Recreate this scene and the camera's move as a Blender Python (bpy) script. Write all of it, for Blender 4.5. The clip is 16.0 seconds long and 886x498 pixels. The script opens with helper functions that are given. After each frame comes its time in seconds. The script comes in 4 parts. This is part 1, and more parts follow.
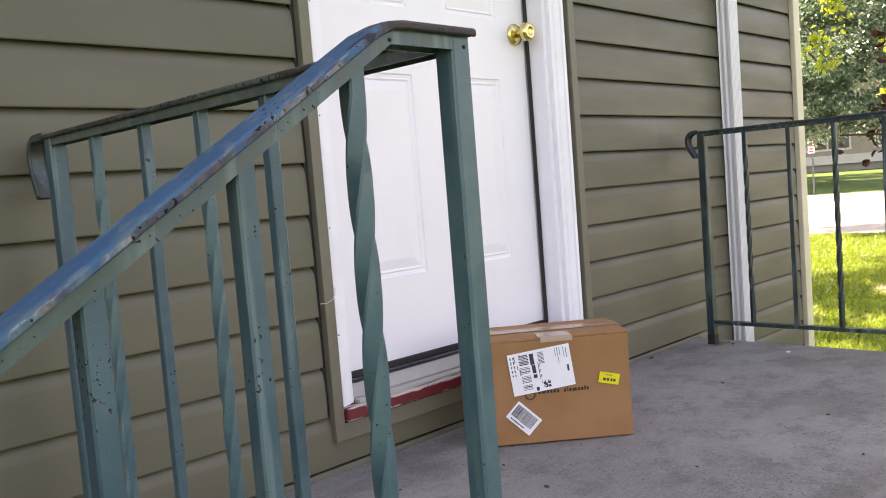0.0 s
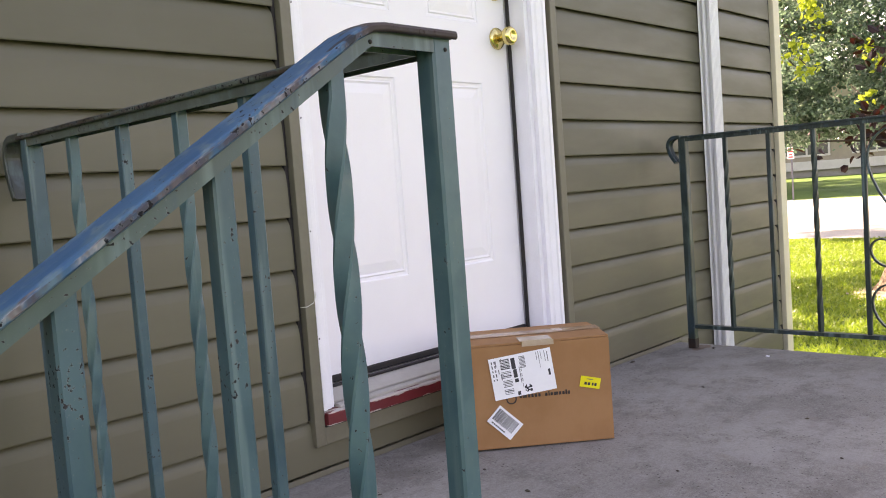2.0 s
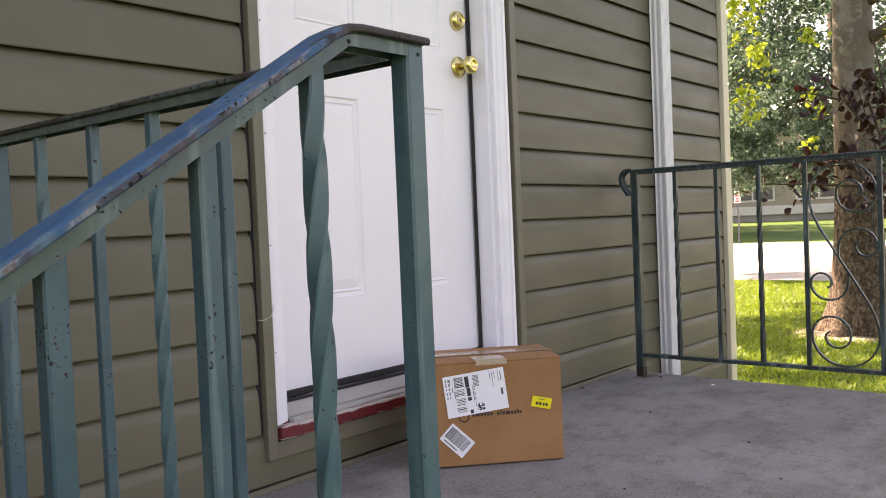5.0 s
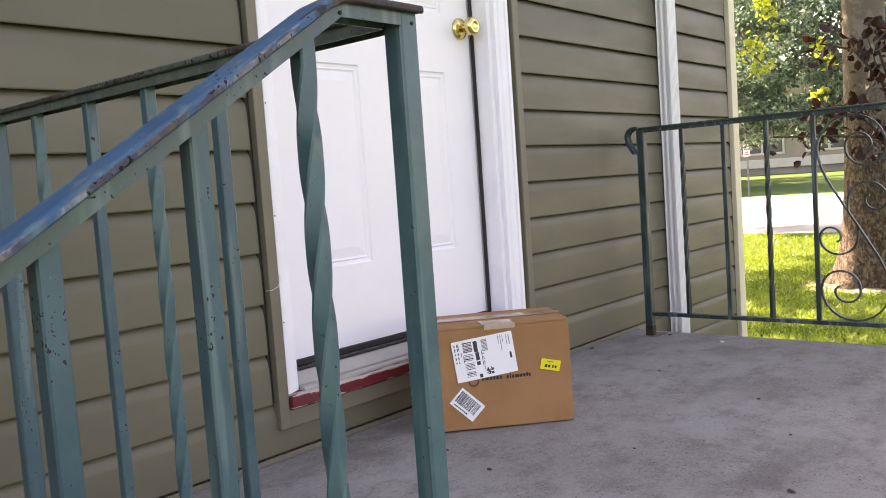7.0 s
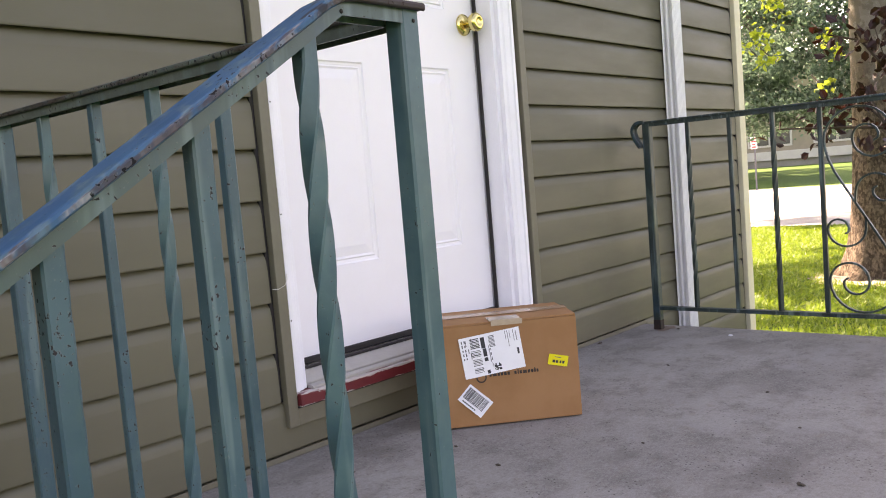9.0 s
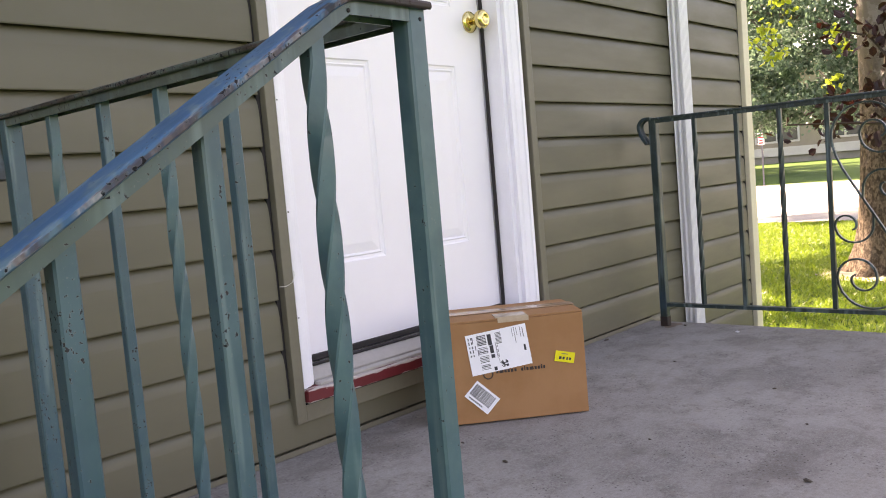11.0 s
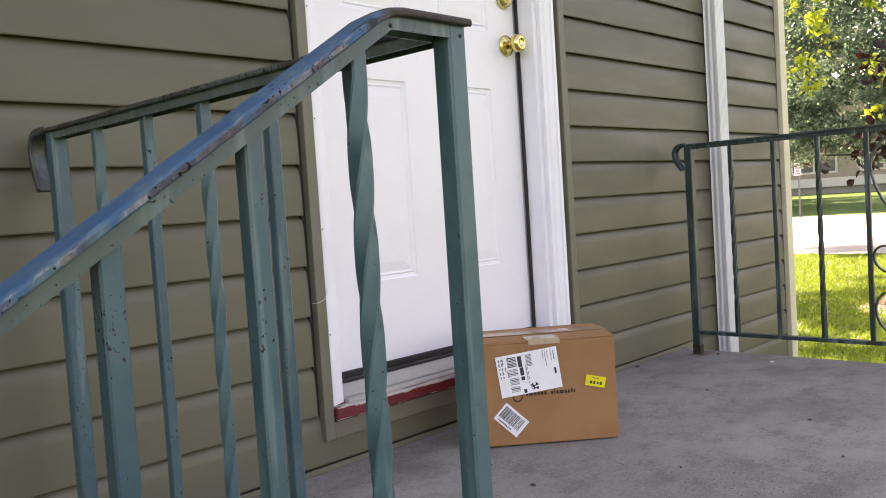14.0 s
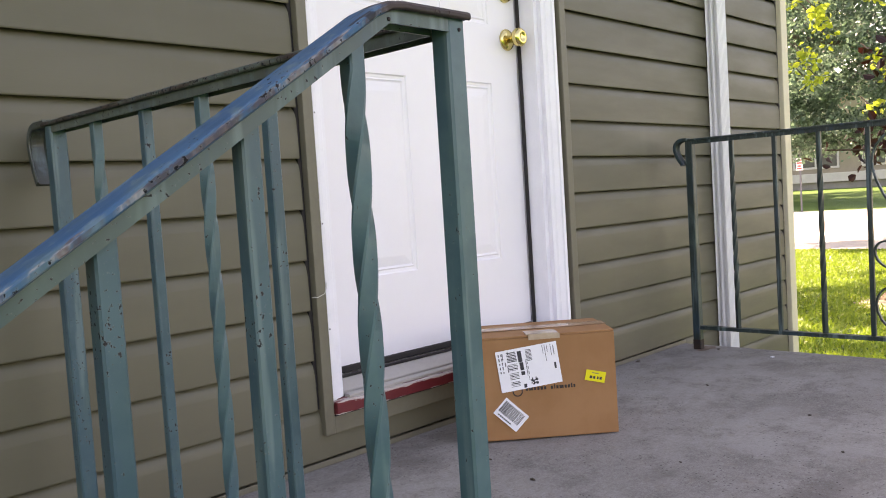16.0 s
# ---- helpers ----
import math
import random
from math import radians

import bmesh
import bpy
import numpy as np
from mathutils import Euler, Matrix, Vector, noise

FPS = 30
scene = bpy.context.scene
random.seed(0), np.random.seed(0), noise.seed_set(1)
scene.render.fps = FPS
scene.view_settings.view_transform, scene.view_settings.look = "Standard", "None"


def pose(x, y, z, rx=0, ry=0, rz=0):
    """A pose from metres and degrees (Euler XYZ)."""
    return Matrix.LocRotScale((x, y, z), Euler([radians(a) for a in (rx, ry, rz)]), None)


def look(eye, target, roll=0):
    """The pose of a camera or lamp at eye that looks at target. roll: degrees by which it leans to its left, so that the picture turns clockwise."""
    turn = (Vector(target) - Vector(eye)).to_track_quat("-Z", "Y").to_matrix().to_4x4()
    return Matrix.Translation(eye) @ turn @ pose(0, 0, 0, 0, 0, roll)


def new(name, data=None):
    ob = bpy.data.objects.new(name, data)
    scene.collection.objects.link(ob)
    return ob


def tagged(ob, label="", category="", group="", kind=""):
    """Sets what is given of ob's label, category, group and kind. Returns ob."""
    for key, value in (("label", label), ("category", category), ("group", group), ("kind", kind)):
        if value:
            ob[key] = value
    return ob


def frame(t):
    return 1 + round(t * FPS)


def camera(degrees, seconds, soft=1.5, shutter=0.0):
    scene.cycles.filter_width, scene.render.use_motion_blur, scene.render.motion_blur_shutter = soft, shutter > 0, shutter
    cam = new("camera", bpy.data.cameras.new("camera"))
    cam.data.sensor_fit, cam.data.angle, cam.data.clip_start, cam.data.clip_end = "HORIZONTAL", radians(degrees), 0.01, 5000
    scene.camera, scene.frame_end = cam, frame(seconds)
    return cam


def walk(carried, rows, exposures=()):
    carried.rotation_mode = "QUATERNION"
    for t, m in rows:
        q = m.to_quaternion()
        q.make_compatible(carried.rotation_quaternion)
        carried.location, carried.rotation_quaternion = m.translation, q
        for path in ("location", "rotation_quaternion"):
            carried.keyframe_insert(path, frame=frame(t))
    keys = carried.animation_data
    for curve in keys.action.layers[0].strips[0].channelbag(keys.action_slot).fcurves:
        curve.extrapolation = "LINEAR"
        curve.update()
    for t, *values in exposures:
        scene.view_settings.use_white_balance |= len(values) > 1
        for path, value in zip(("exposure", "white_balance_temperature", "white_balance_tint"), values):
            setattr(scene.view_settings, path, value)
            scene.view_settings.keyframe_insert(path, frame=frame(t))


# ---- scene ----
cam = camera(55.7, 16.0, soft=1.0)
S = 0.9  # metres to a plan unit
PATH = [
    (0, (0.594, 0.244, 0.696), (2.013, 1.646, 0.553), -4.5),
    (0.5, (0.597, 0.246, 0.697), (2.023, 1.641, 0.551), -4.3),
    (1, (0.599, 0.246, 0.698), (2.039, 1.626, 0.561), -4.3),
    (1.5, (0.598, 0.246, 0.696), (2.04, 1.625, 0.559), -4.1),
    (2, (0.6, 0.247, 0.696), (2.049, 1.619, 0.558), -4.2),
    (2.5, (0.603, 0.25, 0.694), (2.059, 1.615, 0.557), -4.0),
    (3, (0.604, 0.254, 0.689), (2.078, 1.598, 0.544), -3.3),
    (3.5, (0.602, 0.25, 0.696), (2.078, 1.592, 0.552), -3.5),
    (4, (0.593, 0.242, 0.684), (2.144, 1.504, 0.727), -2.6),
    (4.2, (0.584, 0.241, 0.669), (2.138, 1.498, 0.726), -2.5),
    (4.4, (0.577, 0.242, 0.661), (2.135, 1.498, 0.692), -2.4),
    (4.5, (0.566, 0.233, 0.657), (2.119, 1.493, 0.671), -2.3),
    (5, (0.557, 0.23, 0.659), (2.087, 1.517, 0.596), -2.4),
    (5.2, (0.563, 0.231, 0.66), (2.083, 1.524, 0.538), -2.6),
    (7.5, (0.569, 0.225, 0.669), (2.073, 1.534, 0.513), -4.2),
    (8, (0.569, 0.223, 0.669), (2.065, 1.541, 0.513), -4.5),
    (8.5, (0.57, 0.225, 0.669), (2.068, 1.541, 0.511), -4.6),
    (9, (0.571, 0.225, 0.669), (2.067, 1.542, 0.509), -4.7),
    (11.3, (0.565, 0.222, 0.67), (2.045, 1.556, 0.501), -4.9),
    (11.5, (0.562, 0.224, 0.665), (2.034, 1.568, 0.496), -4.8),
    (12, (0.561, 0.224, 0.664), (2.02, 1.581, 0.49), -4.8),
    (12.5, (0.557, 0.223, 0.66), (2.003, 1.592, 0.473), -4.1),
    (13, (0.563, 0.221, 0.662), (2.003, 1.6, 0.503), -4.1),
    (13.5, (0.557, 0.218, 0.662), (1.997, 1.604, 0.584), -4.0),
    (14, (0.559, 0.222, 0.66), (2.001, 1.604, 0.557), -3.7),
    (14.5, (0.56, 0.224, 0.657), (2.001, 1.607, 0.547), -3.6),
    (15, (0.559, 0.224, 0.657), (1.997, 1.609, 0.538), -3.4),
    (15.5, (0.56, 0.221, 0.661), (1.995, 1.609, 0.543), -3.7),
    (16, (0.563, 0.222, 0.66), (2.002, 1.606, 0.544), -3.6),
]
EXPOSURES = [(0, 2.42, 9650, 30), (3.4, 2.30, 9600, 31), (4.0, 1.88, 10400, 31), (4.5, 1.91, 10300, 32), (5.2, 2.22, 9700, 31), (7.3, 2.42, 9650, 31), (12.8, 2.43, 9650, 31), (13.5, 2.28, 10100, 28), (14.3, 2.37, 9700, 30), (16, 2.39, 9650, 30)]
walk(cam, [(t, look(Vector(eye) * S, Vector(target) * S, roll)) for t, eye, target, roll in PATH], exposures=EXPOSURES)

# ---- world and light ----
# Plan lengths below are in units of 0.9 m (fitted to a 4.5 inch siding lap and a 4 x 6 inch label).
SUN_DIR = Vector((0.42, 0.80, 1.02)).normalized()
world = bpy.data.worlds.new("sky")
scene.world = world
world.use_nodes = True
wn = world.node_tree
sky = wn.nodes.new("ShaderNodeTexSky")
sky.sky_type = "NISHITA"
sky.sun_disc = False
sky.sun_elevation = math.asin(SUN_DIR.z)
sky.sun_rotation = math.atan2(SUN_DIR.x, SUN_DIR.y)
sky.air_density, sky.dust_density, sky.ozone_density = 1.0, 2.0, 1.0
wn.nodes["Background"].inputs["Strength"].default_value = 0.128
wn.links.new(sky.outputs[0], wn.nodes["Background"].inputs["Color"])
sun = new("sun", bpy.data.lights.new("sun", "SUN"))
sun.data.energy, sun.data.angle, sun.data.color = 5.0, radians(0.55), (1.0, 0.95, 0.86)
sun.matrix_world = look(SUN_DIR * 30, (0, 0, 0))

# ---- materials ----


class Nodes:
    """A small helper to wire node materials."""

    def __init__(self, name):
        self.mat = bpy.data.materials.new(name)
        self.mat.use_nodes = True
        self.t = self.mat.node_tree
        self.b = self.t.nodes["Principled BSDF"]
        self.co = self.t.nodes.new("ShaderNodeTexCoord").outputs["Object"]

    def put(self, sock, v):
        if isinstance(v, bpy.types.NodeSocket):
            self.t.links.new(v, sock)
        elif isinstance(v, (tuple, list)) and len(v) == 3 and sock.type == "RGBA":
            sock.default_value = (*v, 1)
        else:
            sock.default_value = v

    def geo(self):
        self.co = self.t.nodes.new("ShaderNodeNewGeometry").outputs["Position"]
        return self

    def scaled(self, v):
        n = self.t.nodes.new("ShaderNodeMapping")
        n.inputs["Scale"].default_value = v
        self.t.links.new(self.co, n.inputs["Vector"])
        return n.outputs[0]

    def noise(self, scale, detail=4.0, rough=0.6, stretch=None, co=None):
        n = self.t.nodes.new("ShaderNodeTexNoise")
        n.inputs["Scale"].default_value, n.inputs["Detail"].default_value, n.inputs["Roughness"].default_value = scale, detail, rough
        self.t.links.new(co or (self.scaled(stretch) if stretch else self.co), n.inputs["Vector"])
        return n.outputs["Fac"]

    def cells(self, scale, feature="F1", stretch=None):
        n = self.t.nodes.new("ShaderNodeTexVoronoi")
        n.feature = feature
        n.inputs["Scale"].default_value = scale
        self.t.links.new(self.scaled(stretch) if stretch else self.co, n.inputs["Vector"])
        return n

    def ramp(self, v, lo, hi, a=0.0, b=1.0):
        n = self.t.nodes.new("ShaderNodeMapRange")
        n.interpolation_type = "SMOOTHSTEP"
        for s, x in zip(("Value", "From Min", "From Max", "To Min", "To Max"), (v, lo, hi, a, b)):
            self.put(n.inputs[s], x)
        return n.outputs[0]

    def math(self, op, a, b=0.0):
        n = self.t.nodes.new("ShaderNodeMath")
        n.operation = op
        self.put(n.inputs[0], a)
        self.put(n.inputs[1], b)
        return n.outputs[0]

    def mix(self, f, a, b, kind="MIX"):
        n = self.t.nodes.new("ShaderNodeMix")
        n.data_type, n.blend_type = "RGBA", kind
        self.put(n.inputs["Factor"], f)
        self.put(n.inputs["A"], a)
        self.put(n.inputs["B"], b)
        return n.outputs["Result"]

    def axis(self, which):
        n = self.t.nodes.new("ShaderNodeSeparateXYZ")
        self.t.links.new(self.co, n.inputs[0])
        return n.outputs[which]

    def rand(self):
        return self.t.nodes.new("ShaderNodeObjectInfo").outputs["Random"]

    def island(self):
        return self.t.nodes.new("ShaderNodeNewGeometry").outputs["Random Per Island"]

    def bump(self, h, strength=0.3, dist=0.002):
        n = self.t.nodes.new("ShaderNodeBump")
        n.inputs["Strength"].default_value, n.inputs["Distance"].default_value = strength, dist
        self.t.links.new(h, n.inputs["Height"])
        self.t.links.new(n.outputs[0], self.b.inputs["Normal"])

    def done(self, color, rough, metal=0.0, spec=0.5):
        self.put(self.b.inputs["Base Color"], color)
        self.put(self.b.inputs["Roughness"], rough)
        self.put(self.b.inputs["Metallic"], metal)
        self.put(self.b.inputs["Specular IOR Level"], spec)
        return self.mat


def plain(name, c1, c2, scale=30.0, rough=0.5, metal=0.0, bump=0.15, dist=0.001, fine=None):
    """Paint, plastic and the like: two tones in soft patches, finer grain over them, a fine relief."""
    k = Nodes(name)
    a = k.noise(scale, 5)
    b = k.noise(fine or scale * 9, 3)
    m = k.math("ADD", k.math("MULTIPLY", a, 0.7), k.math("MULTIPLY", b, 0.3))
    k.bump(b, bump, dist)
    return k.done(k.mix(k.ramp(m, 0.3, 0.7), c1, c2), k.ramp(a, 0.3, 0.7, rough - 0.06, rough + 0.06), metal)


def siding_material():
    k = Nodes("vinyl_siding").geo()
    tone = k.mix(k.rand(), (0.107, 0.0990, 0.066), (0.120, 0.1100, 0.074))
    streak = k.noise(1.0, 5, 0.65, stretch=(3.0, 3.0, 14.0))
    grime = k.noise(1.0, 5, 0.6, stretch=(9.0, 9.0, 1.6))
    tone = k.mix(k.ramp(streak, 0.35, 0.75, 0.0, 0.22), tone, (0.097, 0.088, 0.060))
    tone = k.mix(k.ramp(grime, 0.55, 0.8, 0.0, 0.22), tone, (0.150, 0.140, 0.105))
    speck = k.cells(55.0).outputs["Distance"]
    tone = k.mix(k.ramp(speck, 0.04, 0.07, 0.25, 0.0), tone, (0.10, 0.09, 0.06))
    grain = k.noise(1.0, 4, 0.6, stretch=(14.0, 14.0, 420.0))
    k.bump(grain, 0.12, 0.0010)
    return k.done(tone, k.ramp(streak, 0.3, 0.7, 0.42, 0.58), 0, 0.45)


def rail_material(name, wear, paint1=(0.028, 0.087, 0.120), paint2=(0.052, 0.124, 0.152), half=0.0, rust=0.0, zone=False, bare=(0.34, 0.31, 0.31)):
    """Old blue-green enamel with small chips to bare dark iron, and rust; half: the cap's half width, whose lips are worn."""
    k = Nodes(name)
    soft = k.noise(14.0, 5)
    fine = k.noise(160.0, 3)
    tone = k.mix(k.ramp(soft, 0.32, 0.68), paint1, paint2)
    faded = k.noise(1.0, 4, 0.6, stretch=(22.0, 22.0, 6.0))
    tone = k.mix(k.ramp(faded, 0.52, 0.72, 0.0, 0.50), tone, (0.090, 0.150, 0.135))
    tone = k.mix(k.ramp(faded, 0.47, 0.32, 0.0, 0.40), tone, (0.026, 0.072, 0.115))
    drip = k.noise(1.0, 3, 0.5, stretch=(60.0, 60.0, 4.0))
    tone = k.mix(k.ramp(drip, 0.54, 0.70, 0.0, 0.55), tone, (0.135, 0.210, 0.222))
    chips = k.math("ADD", k.noise(1.0, 3, 0.6, stretch=(230.0, 260.0, 190.0)), k.math("MULTIPLY", k.math("SUBTRACT", soft, 0.5), 0.45))
    lip = None
    if half:
        across = k.math("ABSOLUTE", k.axis("Y"))
        ragged = k.math("ADD", across, k.math("MULTIPLY", k.math("SUBTRACT", k.noise(1.0, 4, 0.7, stretch=(60.0, 90.0, 30.0)), 0.5), half * 0.22))
        lip = k.ramp(ragged, half * 0.955, half * 0.99)
        chips = k.math("ADD", chips, k.math("MULTIPLY", lip, 0.075))
    chips = k.math("ADD", chips, wear)
    mask = k.ramp(chips, 0.70, 0.725)
    dark = k.mix(k.ramp(k.noise(38.0, 4), 0.40, 0.66), (0.008, 0.010, 0.014), (0.020, 0.016, 0.018))
    if lip is not None:
        flake = k.ramp(k.noise(1.0, 4, 0.7, stretch=(30.0, 420.0, 16.0)), 0.44, 0.58)
        tone = k.mix(k.math("MULTIPLY", lip, k.math("MULTIPLY", flake, 0.75)), tone, bare)
        red = k.ramp(k.noise(1.0, 4, 0.7, stretch=(20.0, 300.0, 12.0)), 0.44, 0.54)
        tone = k.mix(k.math("MULTIPLY", lip, k.math("MULTIPLY", red, 0.72)), tone, (0.066, 0.034, 0.030))
    tone = k.mix(mask, tone, dark)
    pale = k.ramp(chips, 0.680, 0.70)
    tone = k.mix(k.math("MULTIPLY", k.math("SUBTRACT", pale, mask), 0.25), tone, (0.30, 0.32, 0.30))
    if rust:
        tone = k.mix(k.math("MULTIPLY", k.ramp(k.noise(1.0, 5, 0.65, stretch=(9.0, 40.0, 40.0)), 0.40, 0.58), rust), tone, (0.034, 0.024, 0.021))
    if zone:
        rubbed = k.math("ADD", k.ramp(k.axis("X"), -0.135, -0.075), k.math("SUBTRACT", k.noise(1.0, 4, 0.7, stretch=(45.0, 45.0, 45.0)), 0.62))
        tone = k.mix(k.ramp(rubbed, 0.42, 0.62, 0.0, 0.92), tone, (0.045, 0.030, 0.027))
        slots = k.math("ADD", k.ramp(k.axis("X"), -0.30, -0.16), k.noise(1.0, 2, 0.5, stretch=(30.0, 110.0, 16.0)))
        tone = k.mix(k.math("MULTIPLY", k.ramp(slots, 1.58, 1.61), 0.9), tone, (0.015, 0.02, 0.026))
    k.bump(k.math("SUBTRACT", k.math("MULTIPLY", fine, 0.25), mask), 0.5, 0.0012)
    return k.done(tone, k.math("ADD", k.ramp(soft, 0.3, 0.7, 0.50, 0.64) if half else k.ramp(soft, 0.3, 0.7, 0.32, 0.48), k.math("MULTIPLY", mask, 0.35)), 0, 0.25 if half else 0.5)


def concrete_material(name, c1, c2, c3):
    k = Nodes(name).geo()
    big = k.noise(1.4, 6, 0.62)
    mid = k.noise(8.0, 7, 0.74)
    small = k.noise(46.0, 5, 0.75)
    fine = k.noise(260.0, 4, 0.75)
    tone = k.mix(k.ramp(big, 0.36, 0.64), c1, c2)
    tone = k.mix(k.ramp(mid, 0.47, 0.64, 0.0, 0.62), tone, c3)
    tone = k.mix(k.ramp(k.noise(3.1, 6, 0.7), 0.50, 0.62, 0.0, 0.45), tone, c3)
    tone = k.mix(k.ramp(small, 0.52, 0.70, 0.0, 0.42), tone, c3)
    tone = k.mix(k.ramp(small, 0.46, 0.30, 0.0, 0.30), tone, (0.38, 0.355, 0.335))
    grit = k.noise(115.0, 4, 0.8)
    tone = k.mix(k.ramp(grit, 0.50, 0.62, 0.0, 0.26), tone, (0.36, 0.39, 0.36))
    tone = k.mix(k.ramp(grit, 0.48, 0.37, 0.0, 0.30), tone, c3)
    tone = k.mix(k.ramp(fine, 0.45, 0.62, 0.0, 0.25), tone, (0.38, 0.375, 0.355))
    tone = k.mix(k.ramp(k.noise(17.0, 6, 0.75), 0.56, 0.68, 0.0, 0.35), tone, (0.235, 0.190, 0.145))
    blot = k.noise(2.3, 7, 0.66, stretch=(1.0, 1.5, 1.0))
    tone = k.mix(k.ramp(blot, 0.52, 0.66, 0.0, 0.55), tone, c3)
    tone = k.mix(k.ramp(blot, 0.45, 0.34, 0.0, 0.35), tone, (0.33, 0.315, 0.30))
    pits = k.cells(80.0).outputs["Distance"]
    gate = k.ramp(k.noise(4.0, 4), 0.40, 0.56)
    pit = k.math("MULTIPLY", k.ramp(pits, 0.10, 0.22, 1.0, 0.0), gate)
    tone = k.mix(k.math("MULTIPLY", pit, 0.85), tone, (0.055, 0.047, 0.042))
    k.bump(k.math("SUBTRACT", k.math("ADD", small, fine), pit), 0.35, 0.0018)
    return k.done(tone, k.ramp(mid, 0.3, 0.7, 0.75, 0.92), 0, 0.35)


def leaf_material(name, c1, c2, through_, clear=0.35, gloss=0.45):
    k = Nodes(name)
    tone = k.mix(k.island(), c1, c2)
    vein = k.noise(60.0, 3)
    tone = k.mix(k.ramp(vein, 0.4, 0.7, 0.0, 0.25), tone, c1)
    k.done(tone, gloss, 0, 0.5)
    tr = k.t.nodes.new("ShaderNodeBsdfTranslucent")
    k.put(tr.inputs["Color"], k.mix(0.5, tone, through_))
    mixer = k.t.nodes.new("ShaderNodeMixShader")
    mixer.inputs[0].default_value = clear
    k.t.links.new(k.b.outputs[0], mixer.inputs[1])
    k.t.links.new(tr.outputs[0], mixer.inputs[2])
    k.t.links.new(mixer.outputs[0], k.t.nodes["Material Output"].inputs["Surface"])
    return k.mat


def grass_material():
    k = Nodes("lawn").geo()
    big = k.noise(0.7, 5)
    mid = k.noise(14.0, 5, 0.7)
    tone = k.mix(k.ramp(big, 0.35, 0.65), (0.030, 0.088, 0.010), (0.058, 0.128, 0.014))
    tone = k.mix(k.ramp(mid, 0.45, 0.75, 0.0, 0.6), tone, (0.082, 0.145, 0.020))
    k.bump(k.noise(60.0, 5, 0.8), 1.0, 0.03)
    return k.done(tone, 0.8, 0, 0.2)


def bark_material():
    k = Nodes("bark").geo()
    patch = k.cells(9.0, stretch=(1.0, 1.0, 0.55))
    warp = k.noise(6.0, 6, 0.7)
    tone = k.mix(k.ramp(patch.outputs["Color"], 0.3, 0.7), (0.135, 0.118, 0.098), (0.225, 0.205, 0.178))
    tone = k.mix(k.ramp(warp, 0.47, 0.54), tone, (0.150, 0.130, 0.107))
    tone = k.mix(k.ramp(k.noise(11.0, 5), 0.58, 0.66, 0.0, 0.7), tone, (0.33, 0.31, 0.275))
    low = k.ramp(k.axis("Z"), 1.5, 0.5)
    tone = k.mix(k.math("MULTIPLY", low, 0.75), tone, (0.185, 0.138, 0.098))
    plate = k.cells(64.0, stretch=(1.0, 1.0, 0.6)).outputs["Color"]
    tone = k.mix(k.math("MULTIPLY", low, k.ramp(plate, 0.35, 0.75, 0.0, 0.75)), tone, (0.34, 0.265, 0.195))
    tone = k.mix(k.math("MULTIPLY", low, k.ramp(plate, 0.45, 0.15, 0.0, 0.75)), tone, (0.085, 0.062, 0.045))
    furrow = k.noise(1.0, 6, 0.8, stretch=(24.0, 24.0, 11.0))
    crack = k.math("MULTIPLY", k.ramp(furrow, 0.53, 0.42), low)
    tone = k.mix(k.math("MULTIPLY", crack, 0.75), tone, (0.060, 0.045, 0.034))
    k.bump(k.math("MULTIPLY", furrow, k.math("ADD", low, 0.15)), 1.0, 0.05)
    return k.done(tone, 0.9, 0, 0.2)


def brass_material():
    k = Nodes("polished_brass")
    n = k.noise(40.0, 3)
    return k.done(k.mix(n, (0.70, 0.54, 0.20), (0.82, 0.67, 0.31)), k.ramp(n, 0.3, 0.7, 0.10, 0.2), 1.0)


def red_material():
    k = Nodes("worn_red_paint").geo()
    n = k.noise(1.0, 5, 0.7, stretch=(9.0, 40.0, 60.0))
    m = k.noise(45.0, 4)
    edge = k.math("ADD", k.ramp(k.axis("Z"), 0.1350, 0.1470), k.ramp(k.axis("Z"), 0.1275, 0.1180))
    n = k.math("ADD", n, k.math("MULTIPLY", edge, 0.175))
    tone = k.mix(m, (0.115, 0.010, 0.014), (0.175, 0.018, 0.024))
    tone = k.mix(k.ramp(n, 0.64, 0.68), tone, (0.46, 0.40, 0.38))
    tone = k.mix(k.ramp(n, 0.33, 0.30), tone, (0.07, 0.02, 0.02))
    k.bump(n, 0.3, 0.001)
    return k.done(tone, 0.5)


def cardboard_material():
    k = Nodes("cardboard")
    soft = k.noise(7.0, 5)
    fibre = k.noise(1.0, 4, 0.7, stretch=(240.0, 240.0, 40.0))
    flute = k.noise(1.0, 2, 0.5, stretch=(150.0, 150.0, 3.0))
    tone = k.mix(k.ramp(soft, 0.35, 0.65), (0.335, 0.162, 0.072), (0.380, 0.192, 0.090))
    tone = k.mix(k.ramp(fibre, 0.5, 0.8, 0.0, 0.3), tone, (0.32, 0.168, 0.083))
    k.bump(k.math("ADD", flute, k.math("MULTIPLY", fibre, 0.3)), 0.15, 0.0008)
    return k.done(tone, 0.78, 0, 0.25)


